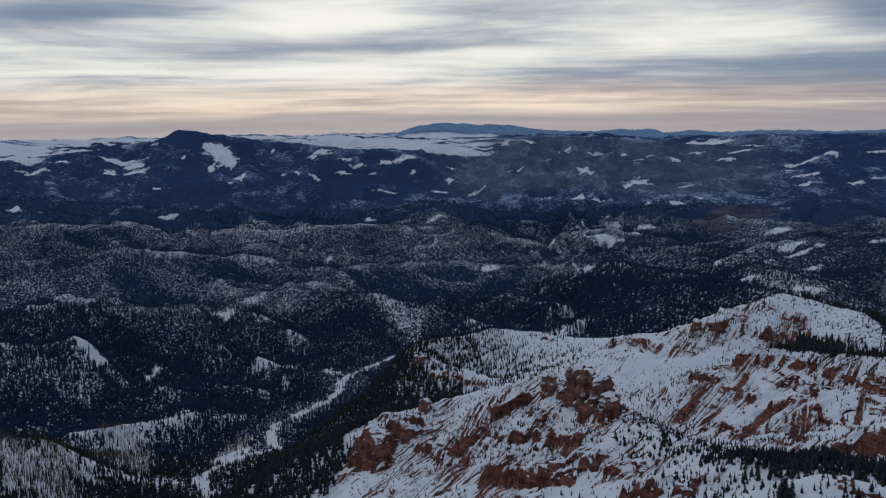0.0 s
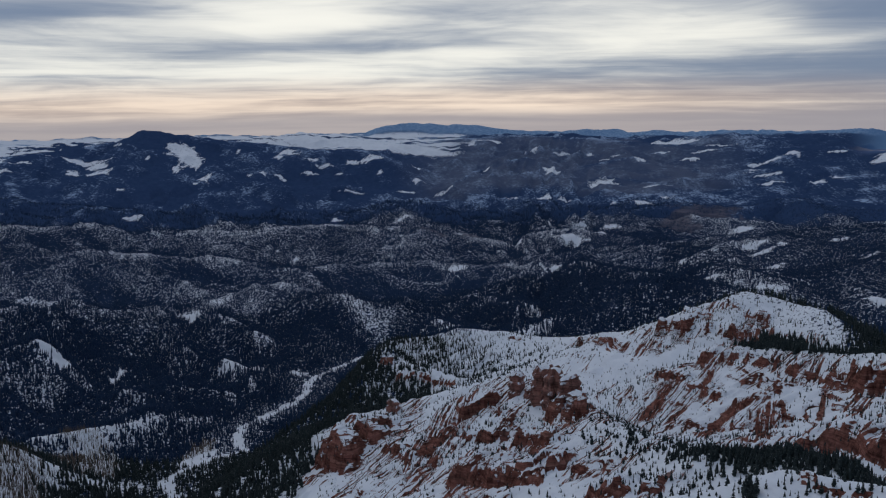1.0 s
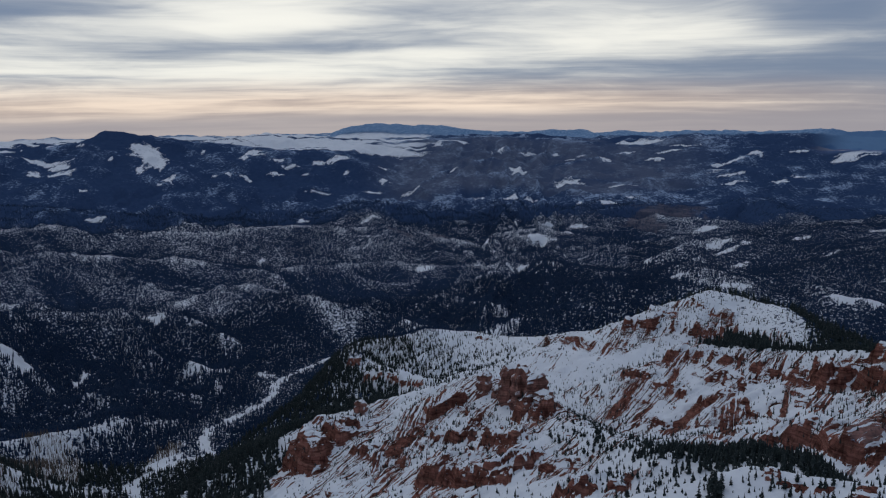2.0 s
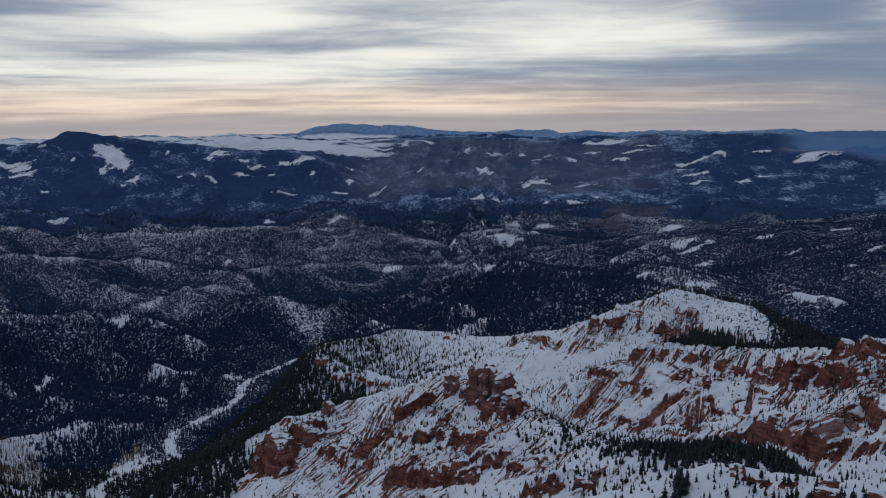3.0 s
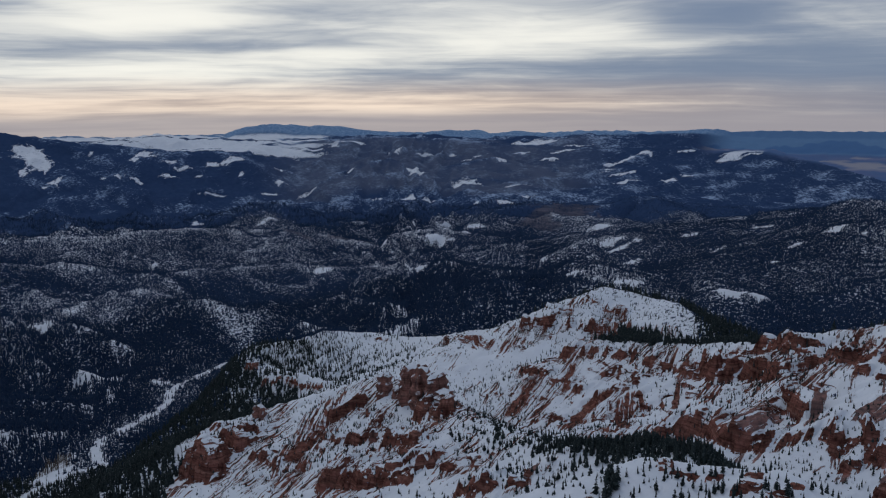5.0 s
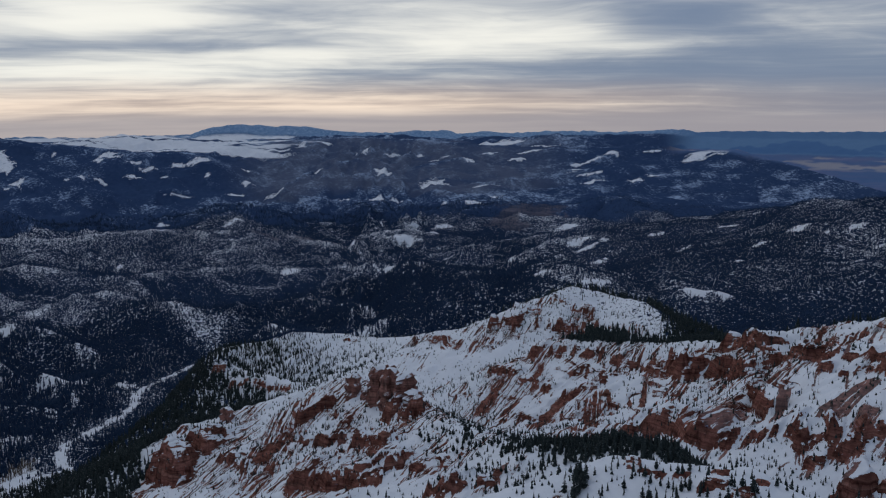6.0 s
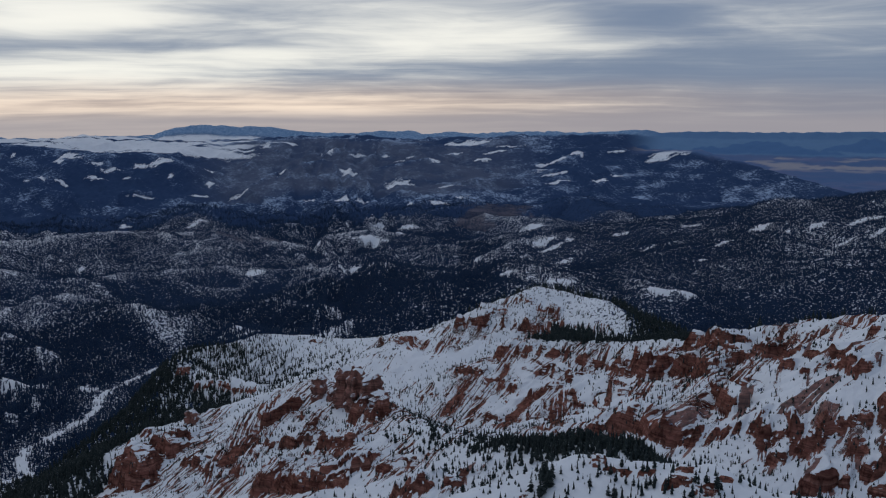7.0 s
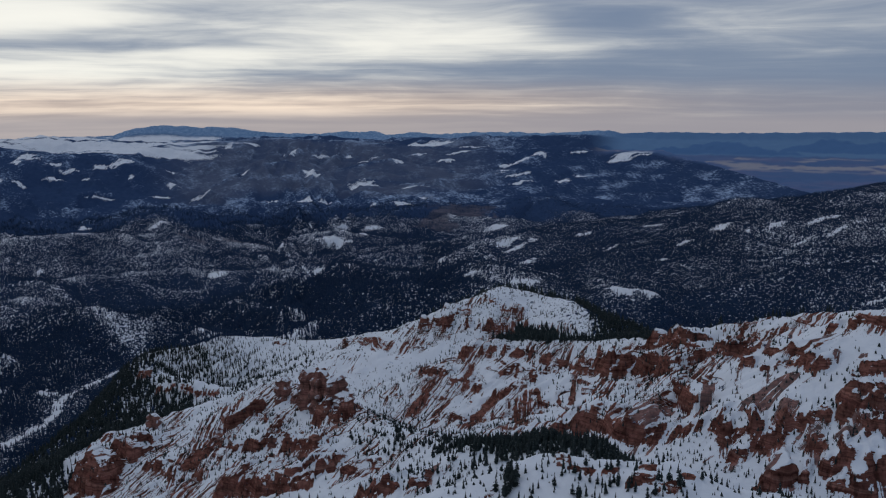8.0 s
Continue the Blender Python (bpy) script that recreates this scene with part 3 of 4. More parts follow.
fins(0.95, 5.8, (308, 412), (295, 403))
fins(0.75, 4.3, (306, 392), (296, 388))
fins(1.05, 2.8, (323, 372), (308, 376))
fins(0.95, 2.3, (351, 411), (346, 406))
fins(0.95, 1.8, (343, 421), (337, 416))
fins(0.95, 6.7, (282, 490), (250, 480))
fins(0.95, 3.0, (319, 661), (295, 618))
fins(0.90, 2.9, (293, 490), (269, 496))
fins(0.72, 20.7, (43, 758), (-1, 637))
fins(0.70, 5.9, (4, 770), (-11, 756))
fins(1.10, 7.4, (30, 699), (4, 665))
fins(0.75, 5.3, (-7, 683), (-36, 677))
fins(0.65, 4.3, (82, 671), (65, 659))
fins(0.75, 7.1, (12, 649), (-6, 640))
fins(0.60, 5.0, (46, 651), (26, 625))
fins(0.80, 1.4, (111, 515), (102, 510))
fins(0.95, 2.1, (129, 451), (119, 439))


def land_height(x, y):
    """Height of the ground, its share of red rock, place across and along the ribs of the slope, nearness to a wooded crest, hollows, ribs, cliffs."""
    x, y = np.asarray(x, float), np.asarray(y, float)
    r = np.hypot(x, y)
    azim = np.degrees(np.arctan2(x, y))
    h = 18 + 14 * fbm(x / 260, y / 260, 4, 3) + 8 * np.abs(fbm(x / 90, y / 90, 3, 8))
    h = h + smooth(r, 3700 + 450 * smooth(azim, 24, 29), 4950) * 205 + smooth(r, 1500, 3300) * 15
    h = np.where(np.abs(azim) > 60, np.maximum(h, 200 + 40 * fbm(x / 400, y / 400, 4, 5)), h)
    # the dry plain beyond the mesa lies flat
    level = smooth(azim, 25, 28) * smooth(r, 4330, 4430)
    h = h + level * (33 + smooth(r, 3700 + 450 * smooth(azim, 24, 29), 4950) * 205 - h)
    # the high rim on which the lookout stands
    rim = 345 - np.maximum(0, np.hypot(x - 60, y + 250) - 380) * 0.75
    h = np.maximum(h, rim + 6 * fbm(x / 60, y / 60, 4, 21))
    red = inside(x + 14 * fbm(x / 40, y / 40, 3, 41), y + 14 * fbm(x / 40, y / 40, 3, 47), AMPHITHEATRE).astype(float)
    rib_u, rib_v, crest_near, crest_wide = [np.zeros(x.shape) for _ in range(4)]
    for k, (name, near, far, crest, width, gully, pitch, is_red, reach) in enumerate(LAND):
        lo, hi = crest.min(0) - reach, crest.max(0) + reach
        sel = np.nonzero((x > lo[0]) & (x < hi[0]) & (y > lo[1]) & (y < hi[1]))[0]
        if not len(sel):
            continue
        px, py = x[sel], y[sel]
        # the way down the slope, a little askew
        cx, cy = crest[-1, 0] - crest[0, 0], crest[-1, 1] - crest[0, 1]
        sx, sy = cy - 0.5 * cx, -cx - 0.5 * cy
        sx, sy = sx / math.hypot(sx, sy), sy / math.hypot(sx, sy)
        if is_red == 1:
            # water runs off towards the canyon's mouth, below the lookout
            out = 0.6 if name == "hoodoo_ridge" else 1.5
            mx, my = crest[:, 0].mean(), crest[:, 1].mean()
            sx, sy = sx - out * mx / math.hypot(mx, my), sy - out * my / math.hypot(mx, my)
            sx, sy = sx / math.hypot(sx, sy), sy / math.hypot(sx, sy)
        top = np.full(len(sel), -1e9)
        along, away = np.zeros(len(sel)), np.zeros(len(sel))
        start = 0.0
        for (ax, ay, az_), (bx, by, bz) in zip(crest[:-1], crest[1:]):
            vx, vy = bx - ax, by - ay
            ll = vx * vx + vy * vy
            t = np.clip(((px - ax) * vx + (py - ay) * vy) / ll, 0, 1)
            fx, fy = ax + t * vx, ay + t * vy
            d = np.hypot(px - fx, py - fy)
            side = ((px - fx) * fx + (py - fy) * fy) / (np.hypot(fx, fy) * (d + 1e-6))
            slope = far + (near - far) * smooth(side, 0.35, -0.35)
            z = az_ + t * (bz - az_) - slope * (np.sqrt(d * d + width * width) - width)
            better = z > top
            top = np.where(better, z, top)
            along = np.where(better, start + t * math.sqrt(ll), along)
            away = np.where(better, d, away)
            start += math.sqrt(ll)
        if gully:
            wx = along + 0.35 * pitch * value(px / pitch, py / pitch, 60 + k) + 0.5 * away
            g = 1 - np.abs(value(wx / pitch, away / (pitch * 5) + 3.3 * k, 70 + k)) * 1.6
            g2 = 1 - np.abs(value(wx / pitch * 2.4, away / (pitch * 3), 170 + k)) * 1.6
            top = top - gully * smooth(away, 0, pitch * 2.2) * (0.75 * np.clip(g, 0, 1) + 0.4 * np.clip(g2, 0, 1))
        # soft union of ridge and ground
        w = 4.0 if is_red else 10.0
        e = np.clip(0.5 + 0.5 * (top - h[sel]) / w, 0, 1)
        h[sel] = h[sel] + (top - h[sel]) * e + w * e * (1 - e) * 0.5
        won = e > 0.5
        if name == "far_snow_ridge":
            red[sel] = np.where(won, red[sel] * (0.42 + 0.58 * smooth(away, 18, 55)), red[sel])
        if 0 < is_red < 1:
            red[sel] = np.where(won, red[sel] * is_red, red[sel])
        rib_u[sel] = np.where(won, (px * sy - py * sx) + 97.0 * k, rib_u[sel])
        rib_v[sel] = np.where(won, px * sx + py * sy, rib_v[sel])
        crest_near[sel] = np.where(won, 0 if is_red else np.exp(-((away / (0.9 * width + 9)) ** 2)), crest_near[sel] * (1 - e))
        crest_wide[sel] = np.where(won, 0 if is_red else np.exp(-((away / (1.8 * width + 22)) ** 2)), crest_wide[sel] * (1 - e))
    crest_near = crest_near * (1 - 0.65 * smooth(azim, 12, 16))
    # side valleys of the wooded hills
    dry = (1 - red) * smooth(r, 1150, 1450) * (1 - inside(x, y, OPEN_SLOPE))
    # crests run down to the stream from both sides
    turn = np.where(azim > 12, 0.0, 1.0) * smooth(azim, 12, 4)
    u, v = x * (0.35 + 0.4 * turn) + y * 0.75, x * 0.9 - y * (0.25 + 0.35 * turn)
    wu = 60 * fbm(x / 300, y / 300, 2, 199)
    n1, n2, n3 = fbm((u + wu) / 260, v / 420, 2, 201), fbm((u + wu) / 105, v / 190, 2, 207), fbm((u - wu) / 46, v / 60, 2, 209)
    c1, c2, c3 = [1 - np.clip(np.abs(n) / w, 0, 1) for n, w in ((n1, 0.75), (n2, 0.7), (n3, 0.7))]
    calm = dry * (1 - 0.85 * crest_wide) * (1 - smooth(azim, 24, 27) * smooth(r, 4300, 4400)) * (0.75 + 0.25 * smooth(r, 4300, 3300)) * smooth(r, 4800, 4600)
    calm = calm * (1 - 0.45 * smooth(azim, 18, 24))
    h = np.maximum(h + calm * (34 * c1 ** 1.5 + 17 * c2 ** 1.4 + 5 * c3 - 26), np.minimum(h, 12))
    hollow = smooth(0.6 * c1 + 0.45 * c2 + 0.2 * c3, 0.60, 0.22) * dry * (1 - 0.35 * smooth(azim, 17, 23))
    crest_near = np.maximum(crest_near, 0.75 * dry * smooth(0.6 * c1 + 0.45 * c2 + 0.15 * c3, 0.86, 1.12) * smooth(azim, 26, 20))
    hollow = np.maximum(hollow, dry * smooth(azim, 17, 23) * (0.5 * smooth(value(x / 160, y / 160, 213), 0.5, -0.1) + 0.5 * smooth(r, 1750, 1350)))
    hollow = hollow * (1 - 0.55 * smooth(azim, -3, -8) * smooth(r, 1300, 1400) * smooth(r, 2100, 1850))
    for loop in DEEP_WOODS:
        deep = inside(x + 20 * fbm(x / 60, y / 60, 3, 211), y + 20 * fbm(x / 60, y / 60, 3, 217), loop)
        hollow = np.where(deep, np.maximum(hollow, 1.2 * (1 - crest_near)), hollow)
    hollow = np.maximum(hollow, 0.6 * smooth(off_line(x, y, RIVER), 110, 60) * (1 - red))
    # ledges of the hard beds
    bed = 6.5 + 3 * smooth(value(x / 150, y / 150, 97), -0.3, 0.4)
    lift = 5 * fbm(x / 120, y / 120, 2, 90)
    q = (h + lift) / bed
    fl = np.floor(q)
    stepped = (fl + smooth(q - fl, 0.70, 0.88)) * bed - lift
    hard = np.clip(0.2 + 0.9 * fbm(x / 70, y / 70, 3, 95), 0, 0.85) * red * 0.5
    h = h + (stepped - h) * hard
    h = h + red * (1.1 * fbm(x / 9, y / 9, 3, 31) + 0.5 * np.abs(fbm(x / 4, y / 4, 2, 35)))
    ribs, cliff = (0.55 + 0.14 * smooth(azim, 22, 30)) * smooth(fbm(x / 34, y / 34, 3, 391), -0.2 - 0.25 * smooth(azim, 22, 30), 0.45) * (red > 0.5), np.zeros(x.shape)
    for k, (bareness, half, ax, ay, bx, by) in enumerate(FINS):
        ln = math.hypot(bx - ax, by - ay)
        ux, uy = (bx - ax) / ln, (by - ay) / ln
        wide = 1.5 * half + 4
        sel = np.nonzero((x > min(ax, bx) - wide) & (x < max(ax, bx) + wide) & (y > min(ay, by) - wide) & (y < max(ay, by) + wide))[0]
        if not len(sel):
            continue
        px, py = x[sel] - ax, y[sel] - ay
        v, u = px * ux + py * uy, px * uy - py * ux
        f = v / ln
        edge = np.abs(u) / (half * (0.8 + 0.35 * np.clip(f, 0, 1))) + 0.35 * value(px / (0.5 * half + 1.5), py / (0.5 * half + 1.5), 400 + k)
        s = bareness * smooth(edge, 1.2, 0.75) * smooth(f, -0.08, 0.06) * smooth(f, 1.1, 0.85)
        won = s > ribs[sel]
        ribs[sel] = np.where(won, s, ribs[sel])
        rib_u[sel] = np.where(won, u + 31.0 * k, rib_u[sel])
        rib_v[sel] = np.where(won, v, rib_v[sel])
    for k, (tall, line) in enumerate(SCARPS):
        tall = tall * (1.3 if 22 < math.degrees(math.atan2(*line.mean(0))) and tall < 11 else 1.0)
        back = tall / 0.42
        reach = back + 15
        lo, hi = line.min(0) - reach, line.max(0) + reach
        sel = np.nonzero((x > lo[0]) & (x < hi[0]) & (y > lo[1]) & (y < hi[1]))[0]
        if not len(sel):
            continue
        px, py = x[sel], y[sel]
        best, side, tail = np.full(len(sel), 1e9), np.zeros(len(sel)), np.zeros(len(sel))
        for n, ((ax, ay), (bx, by)) in enumerate(zip(line[:-1], line[1:])):
            vx, vy = bx - ax, by - ay
            ln = math.hypot(vx, vy)
            t = ((px - ax) * vx + (py - ay) * vy) / (ln * ln)
            c = np.clip(t, 0, 1)
            d = np.hypot(px - ax - c * vx, py - ay - c * vy)
            better = d < best
            best = np.where(better, d, best)
            side = np.where(better, (vx * (py - ay) - vy * (px - ax)) / ln, side)
            over = np.maximum(np.where(n == 0, -t, 0), np.where(n == len(line) - 2, t - 1, 0)) * ln
            tail = np.where(better, np.maximum(over, 0), tail)
        wob = min(1.0, 0.3 + tall / 14)
        side = side + wob * (2.2 * value(px / 8, py / 8, 300 + k) + 2.4 * np.abs(value(px / 4.5, py / 4.5, 330 + k)) - 0.8 + 0.7 * value(px / 2, py / 2, 340 + k))
        fade = smooth(tail + 1.5 * value(px / 4, py / 4, 345 + k), 1.5 + 0.25 * tall, 0)
        q = max(1.0, tall / 12)
        ox, oy = (line[-1] - line[0]) / math.hypot(*(line[-1] - line[0]))
        run = px * ox + py * oy
        fade = fade * (1 - (0.85 if tall < 10 else 0.6) * smooth(value(run / (2.5 + 0.4 * tall), side / 30, 385 + k), 0.2, 0.55))
        rise = 0.5 * smooth(side, -0.4 * q, 0.4 * q) + 0.3 * smooth(side, 1.3 * q, 1.9 * q) + 0.2 * smooth(side, 3.0 * q, 3.5 * q)
        h[sel] = h[sel] + 0.72 * tall * rise * np.clip(1 - (side - 1) / back, 0, 1) * fade * (1 + 0.22 * value(px / 11, py / 11, 360 + k))
        face = smooth(side, -1.3 * q, -0.6 * q) * smooth(side, 3.9 * q, 3.3 * q) * smooth(fade, 0.1, 0.5)
        cliff[sel] = np.maximum(cliff[sel], face)
        # rock ribs spill from the foot of the cliff
        spill = 0.78 * smooth(side, -1.0 * tall - 3, -0.5 * tall) * (side < 1) * smooth(fade, 0.3, 0.9) * smooth(value(px / 13, py / 13, 375 + k), -0.5, 0.2)
        won = spill > ribs[sel] + 0.1
        ribs[sel] = np.where(won, spill, ribs[sel])
        rib_u[sel] = np.where(won, run, rib_u[sel])
        rib_v[sel] = np.where(won, side, rib_v[sel])
        red[sel] = np.maximum(red[sel], face)
    h = h + (1 - red) * smooth(r, 900, 1400) * 3.0 * fbm(x / 38, y / 38, 3, 33)
    bed_of_river = off_line(x, y, RIVER)
    h = h - smooth(bed_of_river, 175, 35) * np.maximum(0, h - 24) * 0.9
    return h, red, rib_u, rib_v, crest_near, hollow, ribs, cliff


# clearings in the woods: place, half lengths across and along, in metres
MEADOWS = [(-390, 870, 34, 46), (-392, 1116, 26, 22), (-412, 885, 26, 24), (-386, 926, 22, 30), (-264, 1488, 34, 30), (-462, 1502, 12, 39), (-560, 1479, 21, 29), (-262, 1143, 21, 36), (-175, 1473, 20, 12), (-399, 1727, 21, 18), (-388, 862, 42, 32), (-373, 1062, 32, 56), (-137, 982, 17, 9)]
MOUNTAIN_SNOW = [(-950, 4060, 57, 77), (-899, 3974, 66, 93), (-909, 3824, 16, 51), (-855, 3912, 27, 61), (-1287, 3856, 100, 23), (-1217, 3813, 44, 33), (-1286, 3739, 27, 29), (-1530, 3642, 65, 15), (-1182, 3730, 43, 38), (-1477, 3741, 44, 23), (-1044, 3908, 11, 19), (-723, 4129, 7, 26), (-1194, 4033, 16, 8), (-784, 3736, 23, 34), (-1055, 3562, 14, 13), (-812, 3697, 10, 8), (-642, 3894, 13, 11), (-590, 3906, 15, 17), (-881, 3099, 35, 8), (-1603, 3729, 66, 30), (-1819, 4471, 79, 31), (-1688, 4508, 106, 58), (-1283, 3050, 9, 10), (-1341, 3014, 27, 22)]
PLATEAU_SNOW = [(-519, 4140, 45, 27), (-548, 4099, 16, 17), (-410, 4103, 28, 9), (-352, 4066, 39, 9), (-287, 4005, 27, 8), (-165, 4100, 62, 24), (-518, 3937, 38, 9), (-407, 4009, 38, 17), (-212, 3851, 53, 8), (-82, 3535, 28, 14), (-25, 3000, 21, 8), (-10, 3886, 42, 13), (137, 3855, 53, 12), (72, 3285, 18, 9), (245, 3653, 30, 15), (373, 3689, 51, 57), (511, 3702, 41, 30), (109, 2220, 25, 12), (289, 2118, 32, 16), (-118, 3994, 15, 16), (-243, 4103, 28, 20), (36, 4183, 23, 56), (39, 3986, 27, 23)]
PLATEAU_GLADES = [(291, 2833, 12, 8), (309, 2678, 11, 8), (447, 3047, 17, 8), (309, 4034, 16, 42), (329, 4146, 45, 18), (-286, 4640, 291, 97), (236, 4785, 29, 9), (359, 4529, 74, 26), (-58, 4463, 61, 13), (209, 4486, 49, 12), (27, 4423, 30, 9), (560, 4376, 36, 33), (295, 4499, 25, 8), (-246, 3203, 18, 8), (109, 4381, 17, 23), (-352, 2599, 10, 8), (-298, 2494, 7, 8)]
MESA_SNOW = [(2055, 3945, 150, 40), (598, 4011, 44, 48), (778, 3842, 65, 52), (992, 4155, 25, 69), (887, 4249, 71, 8), (699, 4298, 59, 8), (812, 4313, 24, 8), (1224, 4177, 47, 15), (1124, 4277, 36, 9), (1326, 4255, 61, 14), (1206, 4455, 125, 48), (1400, 4346, 124, 8), (1449, 4011, 29, 11), (1429, 3923, 57, 30), (1456, 3852, 56, 9), (1527, 4019, 47, 12), (1636, 4076, 36, 20), (1825, 4054, 48, 8), (1708, 3780, 28, 21), (1618, 3737, 39, 15), (1424, 3761, 55, 9), (824, 3357, 38, 19), (763, 3541, 15, 8), (951, 3598, 41, 44)]
VALLEY_GLADES = [(586, 3648, 40, 8), (661, 3143, 45, 22), (934, 3751, 74, 20), (538, 3665, 12, 30), (543, 3012, 25, 12), (449, 2714, 49, 24), (637, 2968, 33, 10), (561, 2751, 19, 9), (680, 2759, 20, 10), (547, 2119, 21, 10), (460, 2109, 12, 8), (309, 2067, 20, 8), (999, 2802, 37, 15), (695, 1902, 31, 8), (699, 1869, 19, 8), (684, 1746, 21, 11), (493, 1282, 19, 9), (836, 2823, 16, 8), (553, 1915, 8, 8), (305, 1647, 7, 8), (490, 1447, 16, 19), (440, 1364, 12, 14)]
RIGHT_GLADES = [(610, 1198, 25, 20), (636, 1166, 14, 10), (990, 2801, 28, 7), (858, 1455, 20, 5), (934, 1507, 32, 22), (946, 1428, 15, 10), (1003, 1408, 20, 6), (1073, 1375, 31, 10), (885, 1023, 20, 4), (724, 1869, 24, 4), (622, 1207, 27, 19), (500, 1279, 20, 9), (1016, 1878, 25, 12), (872, 1913, 20, 4), (1053, 1307, 20, 4), (989, 1318, 18, 6), (815, 1659, 18, 6), (790, 1398, 13, 7)]


def open_ground(x, y):
    """Where no trees stand: the bed of the stream, the meadows."""
    o = smooth(off_line(x, y, RIVER) + 5 * fbm(x / 20, y / 20, 3, 12), 8.0, 4.0)
    for k, (mx, my, across, deep) in enumerate(MEADOWS + MOUNTAIN_SNOW + PLATEAU_SNOW + PLATEAU_GLADES + MESA_SNOW + VALLEY_GLADES + RIGHT_GLADES):
        near = np.nonzero((np.abs(x - mx) < 2.0 * across) & (np.abs(y - my) < 2.0 * deep))[0]
        u, v = (x[near] - mx) / across, (y[near] - my) / deep
        d = np.hypot(u, v) - 0.02 + 0.42 * fbm(1.4 * u + 7 * k, 1.8 * v, 4, 14, 0.66)
        soft = 0.4 if math.hypot(mx, my) > 2500 else 0.13
        o[near] = np.maximum(o[near], smooth(d, 0.98 + soft, 0.98 - soft))
    return o


def make_ground():
    az = np.concatenate([np.arange(-26.5, 42.6, 0.097), np.arange(44, 332, 2.5)])
    steps = [np.linspace(2, 250, 14)[:-1], 250 * np.exp(np.arange(0, math.log(430 / 250), 0.005)), 430 * np.exp(np.arange(0, math.log(850 / 430), 0.0022)), 850 * np.exp(np.arange(0, math.log(1250 / 850), 0.004)), np.arange(1254, 2000, 5.2),
             np.arange(2000, 3400, 10), np.linspace(3400, 4950, 150)]
    rad = np.concatenate(steps)
    A, R = np.meshgrid(np.radians(az), rad)
    x, y = (R * np.sin(A)).ravel(), (R * np.cos(A)).ravel()
    h, red, rib_u, rib_v, crest, hollow, ribs, cliff = land_height(x, y)
    nr, na = R.shape
    i = np.arange(nr * na).reshape(nr, na)
    j = np.roll(i, -1, 1)
    quads = np.stack([i[:-1], i[1:], j[1:], j[:-1]], -1).reshape(-1, 4)
    me = bpy.data.meshes.new("ground")
    me.vertices.add(nr * na + 1)
    me.vertices.foreach_set("co", np.append(np.stack([x, y, h], 1).ravel(), (0, 0, h[0])).astype(np.float32))
    cap = np.stack([np.full(na, nr * na), i[0], np.roll(i[0], -1)], 1)
    n4, n3 = len(quads), na
    me.loops.add(n4 * 4 + n3 * 3)
    me.loops.foreach_set("vertex_index", np.concatenate([quads.ravel(), cap.ravel()]).astype(np.int32))
    me.polygons.add(n4 + n3)
    me.polygons.foreach_set("loop_start", np.concatenate([np.arange(n4) * 4, n4 * 4 + np.arange(n3) * 3]).astype(np.int32))
    me.polygons.foreach_set("use_smooth", np.ones(n4 + n3, bool))
    me.update(calc_edges=True)
    r = R.ravel()
    azd = np.degrees(np.arctan2(x, y))
    open_ = open_ground(x, y)
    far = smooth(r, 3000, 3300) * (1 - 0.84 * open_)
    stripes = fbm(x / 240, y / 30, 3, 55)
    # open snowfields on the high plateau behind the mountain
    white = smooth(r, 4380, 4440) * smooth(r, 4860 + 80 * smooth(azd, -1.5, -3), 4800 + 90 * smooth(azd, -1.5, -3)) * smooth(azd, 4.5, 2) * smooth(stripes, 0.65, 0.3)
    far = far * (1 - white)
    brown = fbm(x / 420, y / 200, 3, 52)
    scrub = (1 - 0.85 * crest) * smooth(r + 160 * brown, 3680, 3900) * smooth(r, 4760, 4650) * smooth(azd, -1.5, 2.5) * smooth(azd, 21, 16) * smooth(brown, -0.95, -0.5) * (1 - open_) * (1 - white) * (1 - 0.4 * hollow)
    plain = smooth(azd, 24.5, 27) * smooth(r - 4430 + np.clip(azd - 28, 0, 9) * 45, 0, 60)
    # masks of low haze-blue ranges and pale dry flats out on the plain
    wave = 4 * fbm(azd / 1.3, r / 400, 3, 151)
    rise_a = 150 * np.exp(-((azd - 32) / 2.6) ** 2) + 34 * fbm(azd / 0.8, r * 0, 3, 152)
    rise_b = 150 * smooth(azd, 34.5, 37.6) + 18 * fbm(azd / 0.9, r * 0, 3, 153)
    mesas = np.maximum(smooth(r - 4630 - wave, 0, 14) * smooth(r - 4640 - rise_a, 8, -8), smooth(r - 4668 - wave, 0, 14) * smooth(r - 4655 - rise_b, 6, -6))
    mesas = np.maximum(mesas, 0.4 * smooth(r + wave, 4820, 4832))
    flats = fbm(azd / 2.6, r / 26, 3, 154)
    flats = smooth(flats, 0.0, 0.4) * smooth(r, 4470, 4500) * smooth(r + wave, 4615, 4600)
    haze_blue = smooth(r, 4790, 4840) * (1 - white)
    snowy = np.maximum((0.3 + 0.7 * smooth(azd, -6, 4)) * smooth(r, 3250, 3600), 0.8 * smooth(azd, -21, -18) * smooth(azd, -9, -12) * smooth(h, 190, 250) * smooth(r, 4000, 4100))
    wood = np.minimum(1, 0.62 + 0.38 * smooth(r, 1250, 1850) + 0.26 * smooth(azd, 20, 26) * smooth(r, 1420, 1250)) * (1 - red) * smooth(r, 500, 700) * (1 - open_) * (1 - 0.85 * inside(x + 25 * fbm(x / 50, y / 50, 3, 43), y + 20 * fbm(x / 50, y / 50, 3, 44), OPEN_SLOPE))
